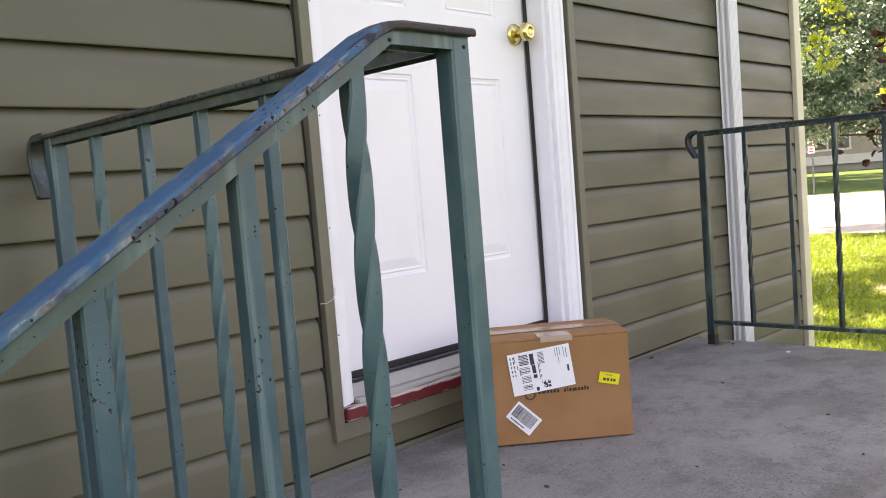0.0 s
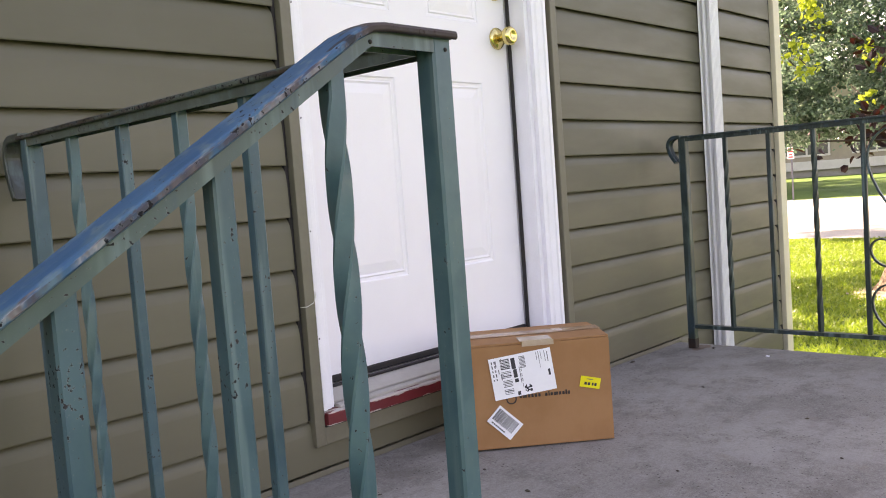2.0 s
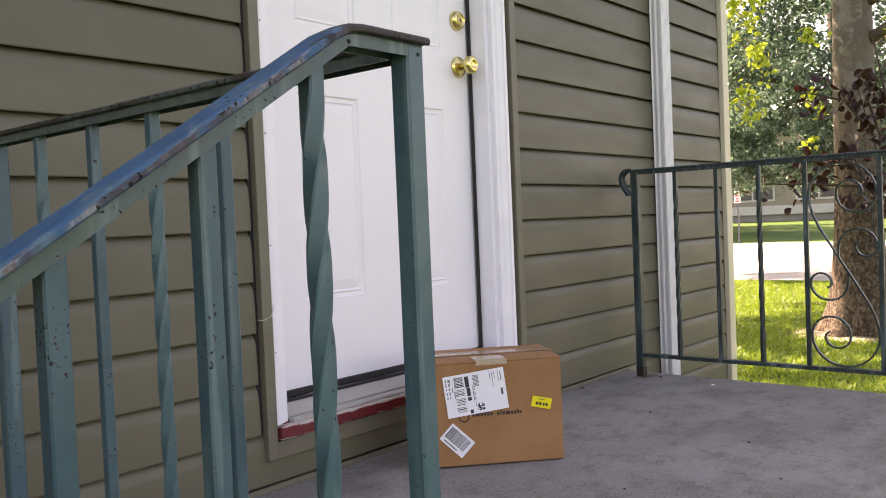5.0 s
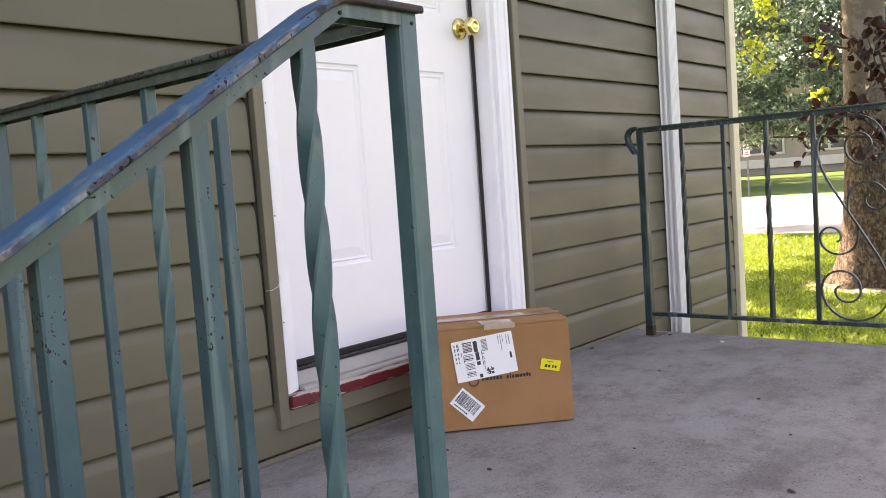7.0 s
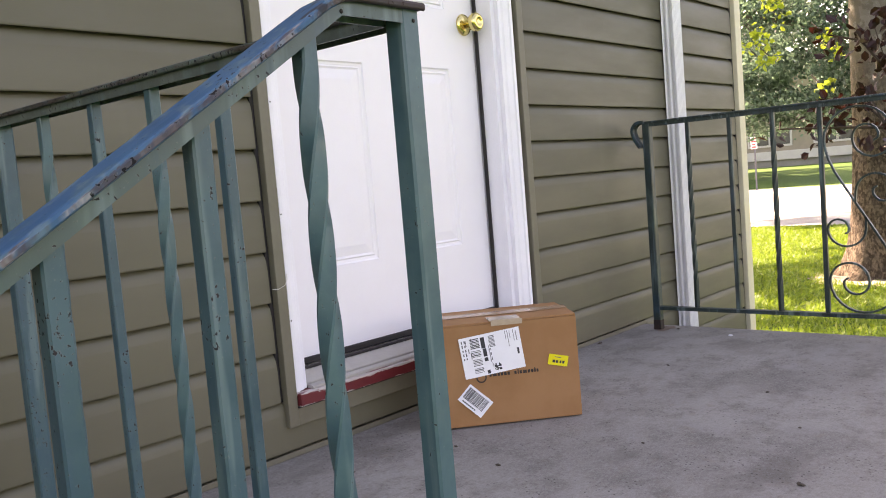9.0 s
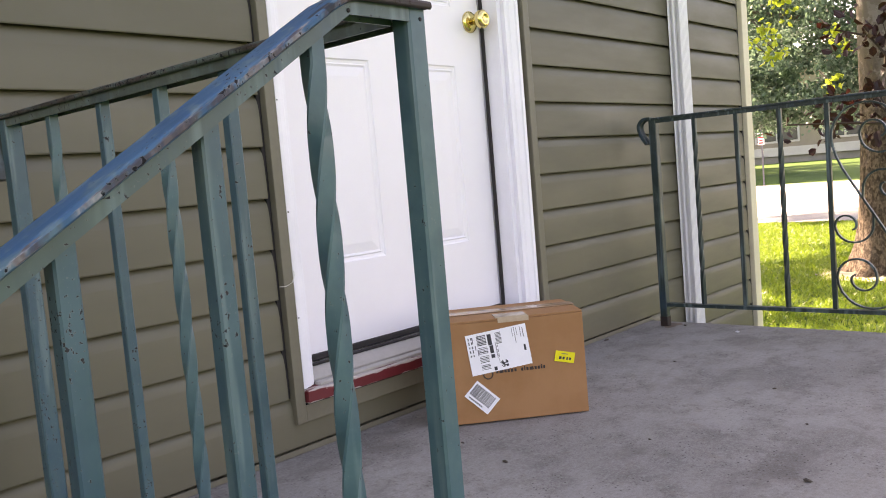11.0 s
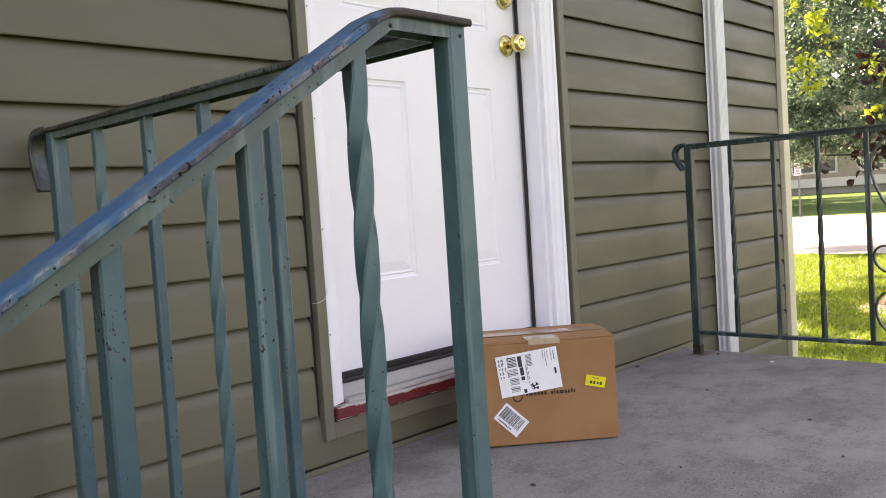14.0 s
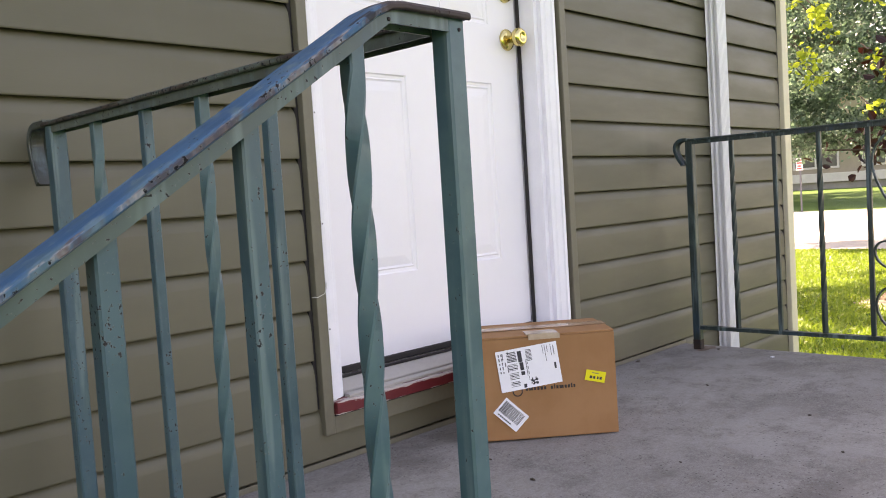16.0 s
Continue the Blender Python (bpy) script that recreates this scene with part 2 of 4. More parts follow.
M_SIDING = siding_material()
M_RAIL_WORN = rail_material("chipped_enamel_on_iron", 0.042, (0.024, 0.074, 0.100), (0.044, 0.106, 0.129))
M_RAIL = rail_material("enamel_on_iron", 0.008, (0.032, 0.092, 0.114), (0.060, 0.136, 0.150))
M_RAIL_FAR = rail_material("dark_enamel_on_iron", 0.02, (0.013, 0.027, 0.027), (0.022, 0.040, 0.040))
# The stair cap's bluer paint holds the sky's reflection on it.
M_CAP = rail_material("worn_cap_enamel_sky_tint", 0.015, (0.020, 0.092, 0.182), (0.034, 0.118, 0.208), half=0.0183, zone=True)
M_CAP_OLD = rail_material("rusted_cap_enamel", 0.06, (0.060, 0.084, 0.074), (0.115, 0.140, 0.118), half=0.0183, rust=0.90, bare=(0.095, 0.095, 0.078))
M_CURL = rail_material("flaking_curl_enamel", 0.045, (0.036, 0.050, 0.042), (0.072, 0.090, 0.072), rust=0.45)
M_CHANNEL_PALE = rail_material("faded_channel_enamel", 0.045, (0.085, 0.112, 0.102), (0.135, 0.160, 0.142), rust=0.30)
M_CHANNEL = rail_material("channel_enamel", 0.03, (0.040, 0.078, 0.082), (0.062, 0.102, 0.100))
M_DOOR = plain("white_door_paint", (0.80, 0.78, 0.82), (0.84, 0.82, 0.86), 4.0, 0.38, bump=0.08, fine=300.0)
M_WHITE = plain("white_trim_paint", (0.78, 0.77, 0.82), (0.85, 0.84, 0.89), 8.0, 0.42, bump=0.15, fine=200.0)
M_GUTTER = plain("white_gutter_enamel", (0.66, 0.66, 0.68), (0.76, 0.76, 0.78), 5.0, 0.35, bump=0.1, fine=120.0)
M_TAUPE = plain("taupe_vinyl_trim", (0.132, 0.120, 0.086), (0.160, 0.147, 0.106), 9.0, 0.5, bump=0.15)
M_CREAM = plain("cream_vinyl_corner", (0.62, 0.55, 0.40), (0.70, 0.63, 0.47), 6.0, 0.5, bump=0.1)
# Black rubber; also the shade in gaps and in the siding's end pockets.
M_DARK = plain("dark_seal_and_gap_shade", (0.010, 0.009, 0.010), (0.026, 0.021, 0.022), 30.0, 0.75)
M_SILL = plain("aluminium_sill", (0.33, 0.31, 0.285), (0.39, 0.365, 0.335), 12.0, 0.55, bump=0.1)
M_RED = red_material()
M_BRASS = brass_material()
M_CONCRETE = concrete_material("porch_concrete", (0.220, 0.201, 0.185), (0.296, 0.273, 0.252), (0.132, 0.116, 0.103))
M_ROAD = concrete_material("road_surface", (0.36, 0.35, 0.345), (0.44, 0.43, 0.425), (0.32, 0.31, 0.305))
M_CARD = cardboard_material()
M_TAPE_DIM = plain("clear_brown_tape", (0.33, 0.185, 0.105), (0.42, 0.27, 0.17), 14.0, 0.22, bump=0.3, dist=0.0006)
M_TAPE = plain("clear_packing_tape", (0.46, 0.34, 0.24), (0.54, 0.42, 0.31), 20.0, 0.16, bump=0.3, dist=0.0006)
M_PAPER = plain("label_paper", (0.84, 0.84, 0.88), (0.88, 0.88, 0.92), 20.0, 0.5, bump=0.05)
M_INK = plain("black_ink", (0.022, 0.022, 0.028), (0.045, 0.045, 0.055), 80.0, 0.6, bump=0.02)
M_GREYINK = plain("grey_print", (0.085, 0.085, 0.10), (0.15, 0.15, 0.17), 120.0, 0.6, bump=0.02)
M_BROWNINK = plain("brown_print", (0.032, 0.022, 0.018), (0.050, 0.034, 0.026), 80.0, 0.7, bump=0.02)
M_YELLOW = plain("yellow_sticker", (0.78, 0.66, 0.010), (0.85, 0.74, 0.02), 40.0, 0.45, bump=0.05)
M_LAWN = grass_material()
M_BLADE = leaf_material("grass_blade", (0.075, 0.165, 0.016), (0.245, 0.355, 0.045), (0.40, 0.56, 0.05))
M_BARK = bark_material()
M_TWIG = plain("dark_twig", (0.035, 0.025, 0.022), (0.07, 0.05, 0.04), 40.0, 0.8)
# Per-leaf dark and pale tones also carry the crown's shade and sunlit glints.
M_LEAF = leaf_material("tree_leaf", (0.010, 0.030, 0.018), (0.165, 0.245, 0.185), (0.25, 0.43, 0.27), 0.40, 0.26)
M_LEAF_YOUNG = leaf_material("young_leaf", (0.20, 0.30, 0.03), (0.34, 0.44, 0.05), (0.66, 0.78, 0.10), 0.50)
M_LEAF_RED = leaf_material("purple_leaf", (0.014, 0.006, 0.006), (0.040, 0.014, 0.011), (0.06, 0.012, 0.008))
M_SOIL = plain("dry_earth", (0.20, 0.165, 0.125), (0.36, 0.31, 0.25), 14.0, 0.95, bump=0.6, dist=0.01, fine=90.0)
M_DEBRIS = plain("dry_debris", (0.05, 0.04, 0.03), (0.10, 0.08, 0.06), 90.0, 0.9)
M_THREAD = plain("pale_cord", (0.55, 0.54, 0.50), (0.65, 0.64, 0.6), 90.0, 0.7)
M_BEIGE = plain("beige_wall", (0.26, 0.225, 0.165), (0.31, 0.27, 0.20), 1.5, 0.8, fine=12.0)
M_PALE = plain("pale_ledge", (0.50, 0.48, 0.44), (0.58, 0.56, 0.51), 1.5, 0.7, fine=12.0)
M_BLOCK = plain("grey_block", (0.24, 0.23, 0.21), (0.32, 0.30, 0.27), 1.5, 0.85, fine=12.0)
M_GLASS = plain("window_glass", (0.05, 0.06, 0.06), (0.08, 0.09, 0.09), 2.0, 0.08)
M_ROOF = plain("roof_shingle", (0.09, 0.085, 0.08), (0.14, 0.13, 0.12), 6.0, 0.9)
M_RUST = plain("rusty_iron", (0.012, 0.011, 0.011), (0.045, 0.024, 0.017), 40.0, 0.85)
M_STAIN = plain("rust_stain", (0.150, 0.100, 0.070), (0.215, 0.165, 0.130), 60.0, 0.9, bump=0.3, fine=300.0)
M_SIGN = plain("sign_face", (0.72, 0.70, 0.70), (0.80, 0.78, 0.78), 20.0, 0.5)
M_SIGNRED = plain("sign_red", (0.45, 0.05, 0.05), (0.5, 0.07, 0.07), 20.0, 0.5)

# ---- building helpers ----
PLACE = {}


def thing(name, at, label, category, group="", kind=""):
    """An Empty at the thing's base."""
    ob = new(name)
    m = Matrix.Translation(Vector(at) * S)
    ob.matrix_basis = m
    PLACE[ob.name] = m
    ob.empty_display_size = 0.1
    return tagged(ob, label, category, group, kind)


def part(name, bm, material, parent=None, label="", m=None, smooth=False, data=None):
    """One mesh object, given in plan units (in the frame m, or in the world's), under a thing or a part."""
    m = m or Matrix.Identity(4)
    m = Matrix.Translation(m.translation * S) @ m.to_3x3().to_4x4()
    base = PLACE[parent.name] if parent else None
    if data is None:
        bmesh.ops.scale(bm, vec=(S, S, S), verts=bm.verts)
        if m == Matrix.Identity(4) and parent:
            m = base.copy()
            bmesh.ops.transform(bm, matrix=m.inverted(), verts=bm.verts)
        elif m == Matrix.Identity(4) and bm.verts:
            mid = sum((v.co for v in bm.verts), Vector()) / len(bm.verts)
            m = Matrix.Translation(mid)
            bmesh.ops.translate(bm, vec=-mid, verts=bm.verts)
        bmesh.ops.recalc_face_normals(bm, faces=bm.faces)
        data = bpy.data.meshes.new(name)
        for f in bm.faces:
            f.smooth = f.smooth or smooth
        bm.to_mesh(data)
        bm.free()
        data.materials.append(material)
    ob = new(name, data)
    if parent:
        ob.parent = parent
        ob.matrix_basis = base.inverted() @ m
    else:
        ob.matrix_basis = m
    PLACE[ob.name] = m
    return tagged(ob, label)


def mass(name, verts, faces, material, parent=None, smooth=False):
    """A mesh of many loose pieces, in plan units."""
    me = bpy.data.meshes.new(name)
    base = PLACE[parent.name] if parent else Matrix.Identity(4)
    off = np.array(base.translation)
    me.from_pydata((np.asarray(verts) * S - off).tolist(), [], np.asarray(faces).tolist())
    me.materials.append(material)
    if smooth:
        me.polygons.foreach_set("use_smooth", [True] * len(me.polygons))
    ob = new(name, me)
    PLACE[ob.name] = base.copy()
    if parent:
        ob.parent = parent
    return ob


def box(bm, a, b, bevel=0.0, m=None):
    """A block between two corners, its edges rounded."""
    lo, hi = Vector(map(min, a, b)), Vector(map(max, a, b))
    made = bmesh.ops.create_cube(bm, size=1.0)["verts"]
    for v in made:
        v.co = Vector(lo[i] + (v.co[i] + 0.5) * (hi[i] - lo[i]) for i in range(3))
    if bevel:
        edges = list({e for v in made for e in v.link_edges})
        got = bmesh.ops.bevel(bm, geom=edges, offset=bevel, segments=2, affect="EDGES", profile=0.6)
        made = list({v for f in got["faces"] for v in f.verts} | {v for v in made if v.is_valid})
    if m is not None:
        bmesh.ops.transform(bm, matrix=m, verts=made)
    return made


def sweep(bm, pts, side, section, closed=True):
    """A section (s along side, h along the path's own normal) drawn along a path of points."""
    pts, side = [Vector(p) for p in pts], Vector(side).normalized()
    rings = []
    for i, p in enumerate(pts):
        d0 = (p - pts[i - 1]).normalized() if i else (pts[1] - p).normalized()
        d1 = (pts[i + 1] - p).normalized() if i + 1 < len(pts) else d0
        d = (d0 + d1).normalized()
        up = side.cross(d).normalized()
        k = 1 / max(0.5, d.dot(d1))
        rings.append([bm.verts.new(p + side * s + up * h * k) for s, h in section])
    n = len(section)
    for r0, r1 in zip(rings, rings[1:]):
        for j in range(n):
            bm.faces.new((r0[j], r0[(j + 1) % n], r1[(j + 1) % n], r1[j]))
    if closed:
        bm.faces.new(rings[0][::-1])
        bm.faces.new(rings[-1])
    return rings


def tube(bm, pts, radii, n=8):
    """A round limb through points, with a radius at each."""
    pts = [Vector(p) for p in pts]
    rings = []
    for i, p in enumerate(pts):
        d = (pts[min(i + 1, len(pts) - 1)] - pts[max(i - 1, 0)]).normalized()
        a = d.cross(Vector((0.3, 0.9, 0.2))).normalized()
        b = d.cross(a)
        rings.append([bm.verts.new(p + (a * math.cos(w) + b * math.sin(w)) * radii[i]) for w in (2 * math.pi * j / n for j in range(n))])
    for r0, r1 in zip(rings, rings[1:]):
        for j in range(n):
            bm.faces.new((r0[j], r0[(j + 1) % n], r1[(j + 1) % n], r1[j]))
    bm.faces.new(rings[0][::-1])
    bm.faces.new(rings[-1])


def lathe(bm, profile, m, n=24):
    """A turned form: (radius, height) pairs about z, in the frame m."""
    rings = []
    for r, h in profile:
        rings.append([bm.verts.new(m @ Vector((r * math.cos(w), r * math.sin(w), h))) for w in (2 * math.pi * j / n for j in range(n))])
    for r0, r1 in zip(rings, rings[1:]):
        for j in range(n):
            bm.faces.new((r0[j], r0[(j + 1) % n], r1[(j + 1) % n], r1[j]))
    bm.faces.new(rings[0][::-1])
    bm.faces.new(rings[-1])


def bar(x, y, z0, z1, half, turn=None, step=0.006):
    """A square bar; turn(z) gives the angle of its section."""
    bm = bmesh.new()
    count = max(2, int((z1 - z0) / step)) if turn else 2
    rings = []
    e = half * 0.20
    sec = [(half, half - e), (half - e, half), (e - half, half), (-half, half - e), (-half, e - half), (e - half, -half), (half - e, -half), (half, e - half)]
    for i in range(count + 1):
        z = z0 + (z1 - z0) * i / count
        a = turn(z) if turn else 0.0
        c, s = math.cos(a), math.sin(a)
        rings.append([bm.verts.new((x + c * u - s * v, y + s * u + c * v, z)) for u, v in sec])
    for r0, r1 in zip(rings, rings[1:]):
        for j in range(8):
            bm.faces.new((r0[j], r0[(j + 1) % 8], r1[(j + 1) % 8], r1[j]))
    bm.faces.new(rings[0][::-1])
    bm.faces.new(rings[-1])
    for f in bm.faces:
        f.smooth = True
    for r0, r1 in zip(rings, rings[1:]):
        for a, b in zip(r0, r1):
            bm.edges.get((a, b)).smooth = False
    for ring in (rings[0], rings[-1]):
        for j in range(8):
            bm.edges.get((ring[j], ring[(j + 1) % 8])).smooth = False
    return bm


# ---- the setting ----
GROUND = -0.60
LAP = 0.127
DOOR_TOP = 2.28

bm = bmesh.new()
bm.faces.new([bm.verts.new((x, y, GROUND)) for x, y in ((-400, -400), (400, -400), (400, 400), (-400, 400))])
tagged(part("ground", bm, M_LAWN), "sunlit mown green lawn with dappled tree shade", "lawn", kind="structure")

bm = bmesh.new()
vs = [bm.verts.new(p) for p in ((15.1, -60, GROUND + 0.012), (33.0, -60, GROUND + 0.012), (31.0, 90, GROUND + 0.012), (15.9, 90, GROUND + 0.012))]
bm.faces.new(vs)
tagged(part("road", bm, M_ROAD), "wide pale sunlit pavement beyond the lawn", "road", kind="structure")

bm = bmesh.new()
box(bm, (1.10, -0.60, GROUND - 0.1), (3.765, 1.945, 0.0), 0.012)
slab = tagged(part("porch_slab", bm, M_CONCRETE), "worn grey concrete porch slab with stains", "porch floor", kind="structure")
for cx, cy, cr in ((3.690, 1.792, 0.030), (3.645, 1.790, 0.022)):
    bm = bmesh.new()
    rim = []
    for j in range(22):
        a = 2 * math.pi * j / 22
        rr = cr * (1 + 0.45 * noise.noise(Vector((math.cos(a) * 1.9, math.sin(a) * 1.9, cx * 9))))
        rim.append(bm.verts.new((cx + 1.3 * rr * math.cos(a), cy + rr * math.sin(a), 0.0012)))
    bm.faces.new(rim)
    part("rust_stain", bm, M_STAIN, slab, "brown rust stain on the concrete")
bm = bmesh.new()
box(bm, (0.77, -0.60, GROUND - 0.1), (1.10, 0.90, -0.2), 0.012)
box(bm, (0.44, -0.60, GROUND - 0.1), (0.77, 0.90, -0.4), 0.012)
tagged(part("steps", bm, M_CONCRETE), "grey concrete steps up to the porch", "steps", kind="structure")

# House body: front wall with the door's opening, side wall, roof.
bm = bmesh.new()
F, BK, TOP = 1.945, 2.13, 2.95
box(bm, (-6.0, F, GROUND), (1.905, BK, TOP))
box(bm, (2.905, F, GROUND), (4.90, BK, TOP))
box(bm, (1.905, F, GROUND), (2.905, BK, 0.135))
box(bm, (1.905, F, DOOR_TOP + 0.03), (2.905, BK, TOP))
wall = tagged(part("wall_front", bm, M_TAUPE), "house wall clad in olive-taupe vinyl lap siding", "wall", kind="structure")
bm = bmesh.new()
box(bm, (4.70, BK + 0.002, GROUND), (4.90, 9.0, TOP))
box(bm, (-6.0, 8.8, GROUND), (4.69, 9.0, TOP))
box(bm, (-6.0, BK + 0.002, GROUND), (-5.8, 8.79, TOP))
box(bm, (1.6, BK + 0.8, GROUND), (3.2, BK + 0.85, TOP))
tagged(part("wall_side", bm, M_TAUPE), "plain taupe side and back walls of the house", "wall", kind="structure")
bm = bmesh.new()
prof = [(1.62, 2.93), (1.62, 3.05), (5.5, 4.9), (9.3, 3.05), (9.3, 2.93), (5.5, 4.78)]
ends = [[bm.verts.new((x, y, z)) for y, z in prof] for x in (-6.2, 5.1)]
for j in range(6):
    bm.faces.new((ends[0][j], ends[0][(j + 1) % 6], ends[1][(j + 1) % 6], ends[1][j]))
bm.faces.new(ends[0])
bm.faces.new(ends[1][::-1])
box(bm, (-6.0, 1.64, 2.925), (4.9, 9.0, 2.935))
tagged(part("roof", bm, M_ROOF), "grey shingle roof with a shallow eave", "roof", kind="structure")

# Door casing, sill, siding's taupe frame.
casing = thing("door_frame", (2.405, 1.93, 0.0), "white painted door casing in a taupe vinyl surround", "door frame", kind="structure")


def casing_piece(x0, x1):
    """Brick moulding: a stepped profile, upright."""
    bm = bmesh.new()
    w = x1 - x0
    prof = [(0, 0.0), (0.0, -0.026), (0.10, -0.032), (0.30, -0.032), (0.36, -0.027), (0.70, -0.023), (0.80, -0.018), (1.0, -0.016), (1.0, 0.0)]
    low, high = [[bm.verts.new((x0 + w * u, 1.944 + d, z)) for u, d in prof] for z in (0.166, DOOR_TOP + 0.05)]
    n = len(prof)
    for j in range(n):
        bm.faces.new((low[j], low[(j + 1) % n], high[(j + 1) % n], high[j]))
    bm.faces.new(low[::-1])
    bm.faces.new(high)
    return bm


part("casing_side", casing_piece(1.878, 1.928), M_WHITE, casing)
part("casing_side", casing_piece(2.944, 2.880), M_WHITE, casing)
bm = bmesh.new()
box(bm, (1.878, 1.914, DOOR_TOP + 0.05), (2.944, 1.944, DOOR_TOP + 0.11), 0.004)
part("casing_head", bm, M_WHITE, casing)
for x0, x1 in ((1.906, 1.930), (2.8612, 2.904)):
    bm = bmesh.new()
    box(bm, (x0, 1.9445, 0.166), (x1, 2.10, DOOR_TOP + 0.029), 0.002)
    part("jamb", bm, M_WHITE, casing)
bm = bmesh.new()
box(bm, (2.8530, 2.004, 0.21), (2.8605, 2.016, DOOR_TOP), 0.002)
part("weather_strip", bm, M_DARK, casing, "black rubber weather strip")
for x0, x1, n in ((1.846, 1.877, "surround_side"), (2.955, 2.988, "surround_side")):
    bm = bmesh.new()
    box(bm, (x0, 1.905, 0.082), (x1, 1.9446, DOOR_TOP + 0.14), 0.003)
    part(n, bm, M_TAUPE, casing)
bm = bmesh.new()
box(bm, (1.8772, 1.907, 0.082), (2.9548, 1.9446, 0.1262), 0.003)
part("surround_foot", bm, M_TAUPE, casing)
bm = bmesh.new()
box(bm, (2.9442, 1.925, 0.13), (2.9548, 1.9444, DOOR_TOP + 0.1))
part("joint", bm, M_DARK, casing, "dark gap beside the casing")
for z in (0.35, 0.62, 0.90, 1.18, 1.46):
    bm = bmesh.new()
    lathe(bm, [(0.0022, 0.0), (0.0022, 0.0012), (0.0008, 0.0016)], Matrix.Translation((1.886, 1.9125, z)) @ pose(0, 0, 0, 90), 8)
    part("nail_head", bm, M_GREYINK, casing)

bm = bmesh.new()
box(bm, (1.8790, 1.9035, 0.1266), (2.9430, 1.9444, 0.1302))
part("joint", bm, M_DARK, casing, "dark gap under the sill")

sill = thing("door_sill", (2.41, 1.93, 0.13), "worn red painted sill under a metal threshold", "door sill", kind="structure")
bm = bmesh.new()
box(bm, (1.879, 1.893, 0.1305), (2.943, 1.985, 0.164), 0.004)
part("sill_board", bm, M_RED, sill, "chipped red painted board")
for nm, pr, mat, lab in (
    ("threshold_lip", [(1.905, 0.1645), (1.905, 0.1700), (1.908, 0.1722), (1.926, 0.1735), (1.928, 0.1715), (1.928, 0.1645)], M_SILL, "thin pale metal lip"),
    ("joint", [(1.9285, 0.1645), (1.9285, 0.1690), (1.936, 0.1690), (1.936, 0.1645)], M_DARK, "dark joint"),
    ("threshold", [(1.9365, 0.1645), (1.9365, 0.1755), (1.9385, 0.1775), (1.944, 0.1800), (1.980, 0.1990), (2.06, 0.2030), (2.06, 0.1645)], M_SILL, "plain grey metal threshold"),
    ("seal", [(1.9805, 0.1999), (1.9805, 0.2060), (1.986, 0.2075), (1.990, 0.2065), (1.990, 0.2005)], M_DARK, "black rubber seal")):
    bm = bmesh.new()
    ends = [[bm.verts.new((x, y, z)) for y, z in pr] for x in (1.931, 2.879)]
    for j in range(len(pr)):
        bm.faces.new((ends[0][j], ends[0][(j + 1) % len(pr)], ends[1][(j + 1) % len(pr)], ends[1][j]))
    bm.faces.new(ends[0])
    bm.faces.new(ends[1][::-1])
    part(nm, bm, mat, sill, lab)


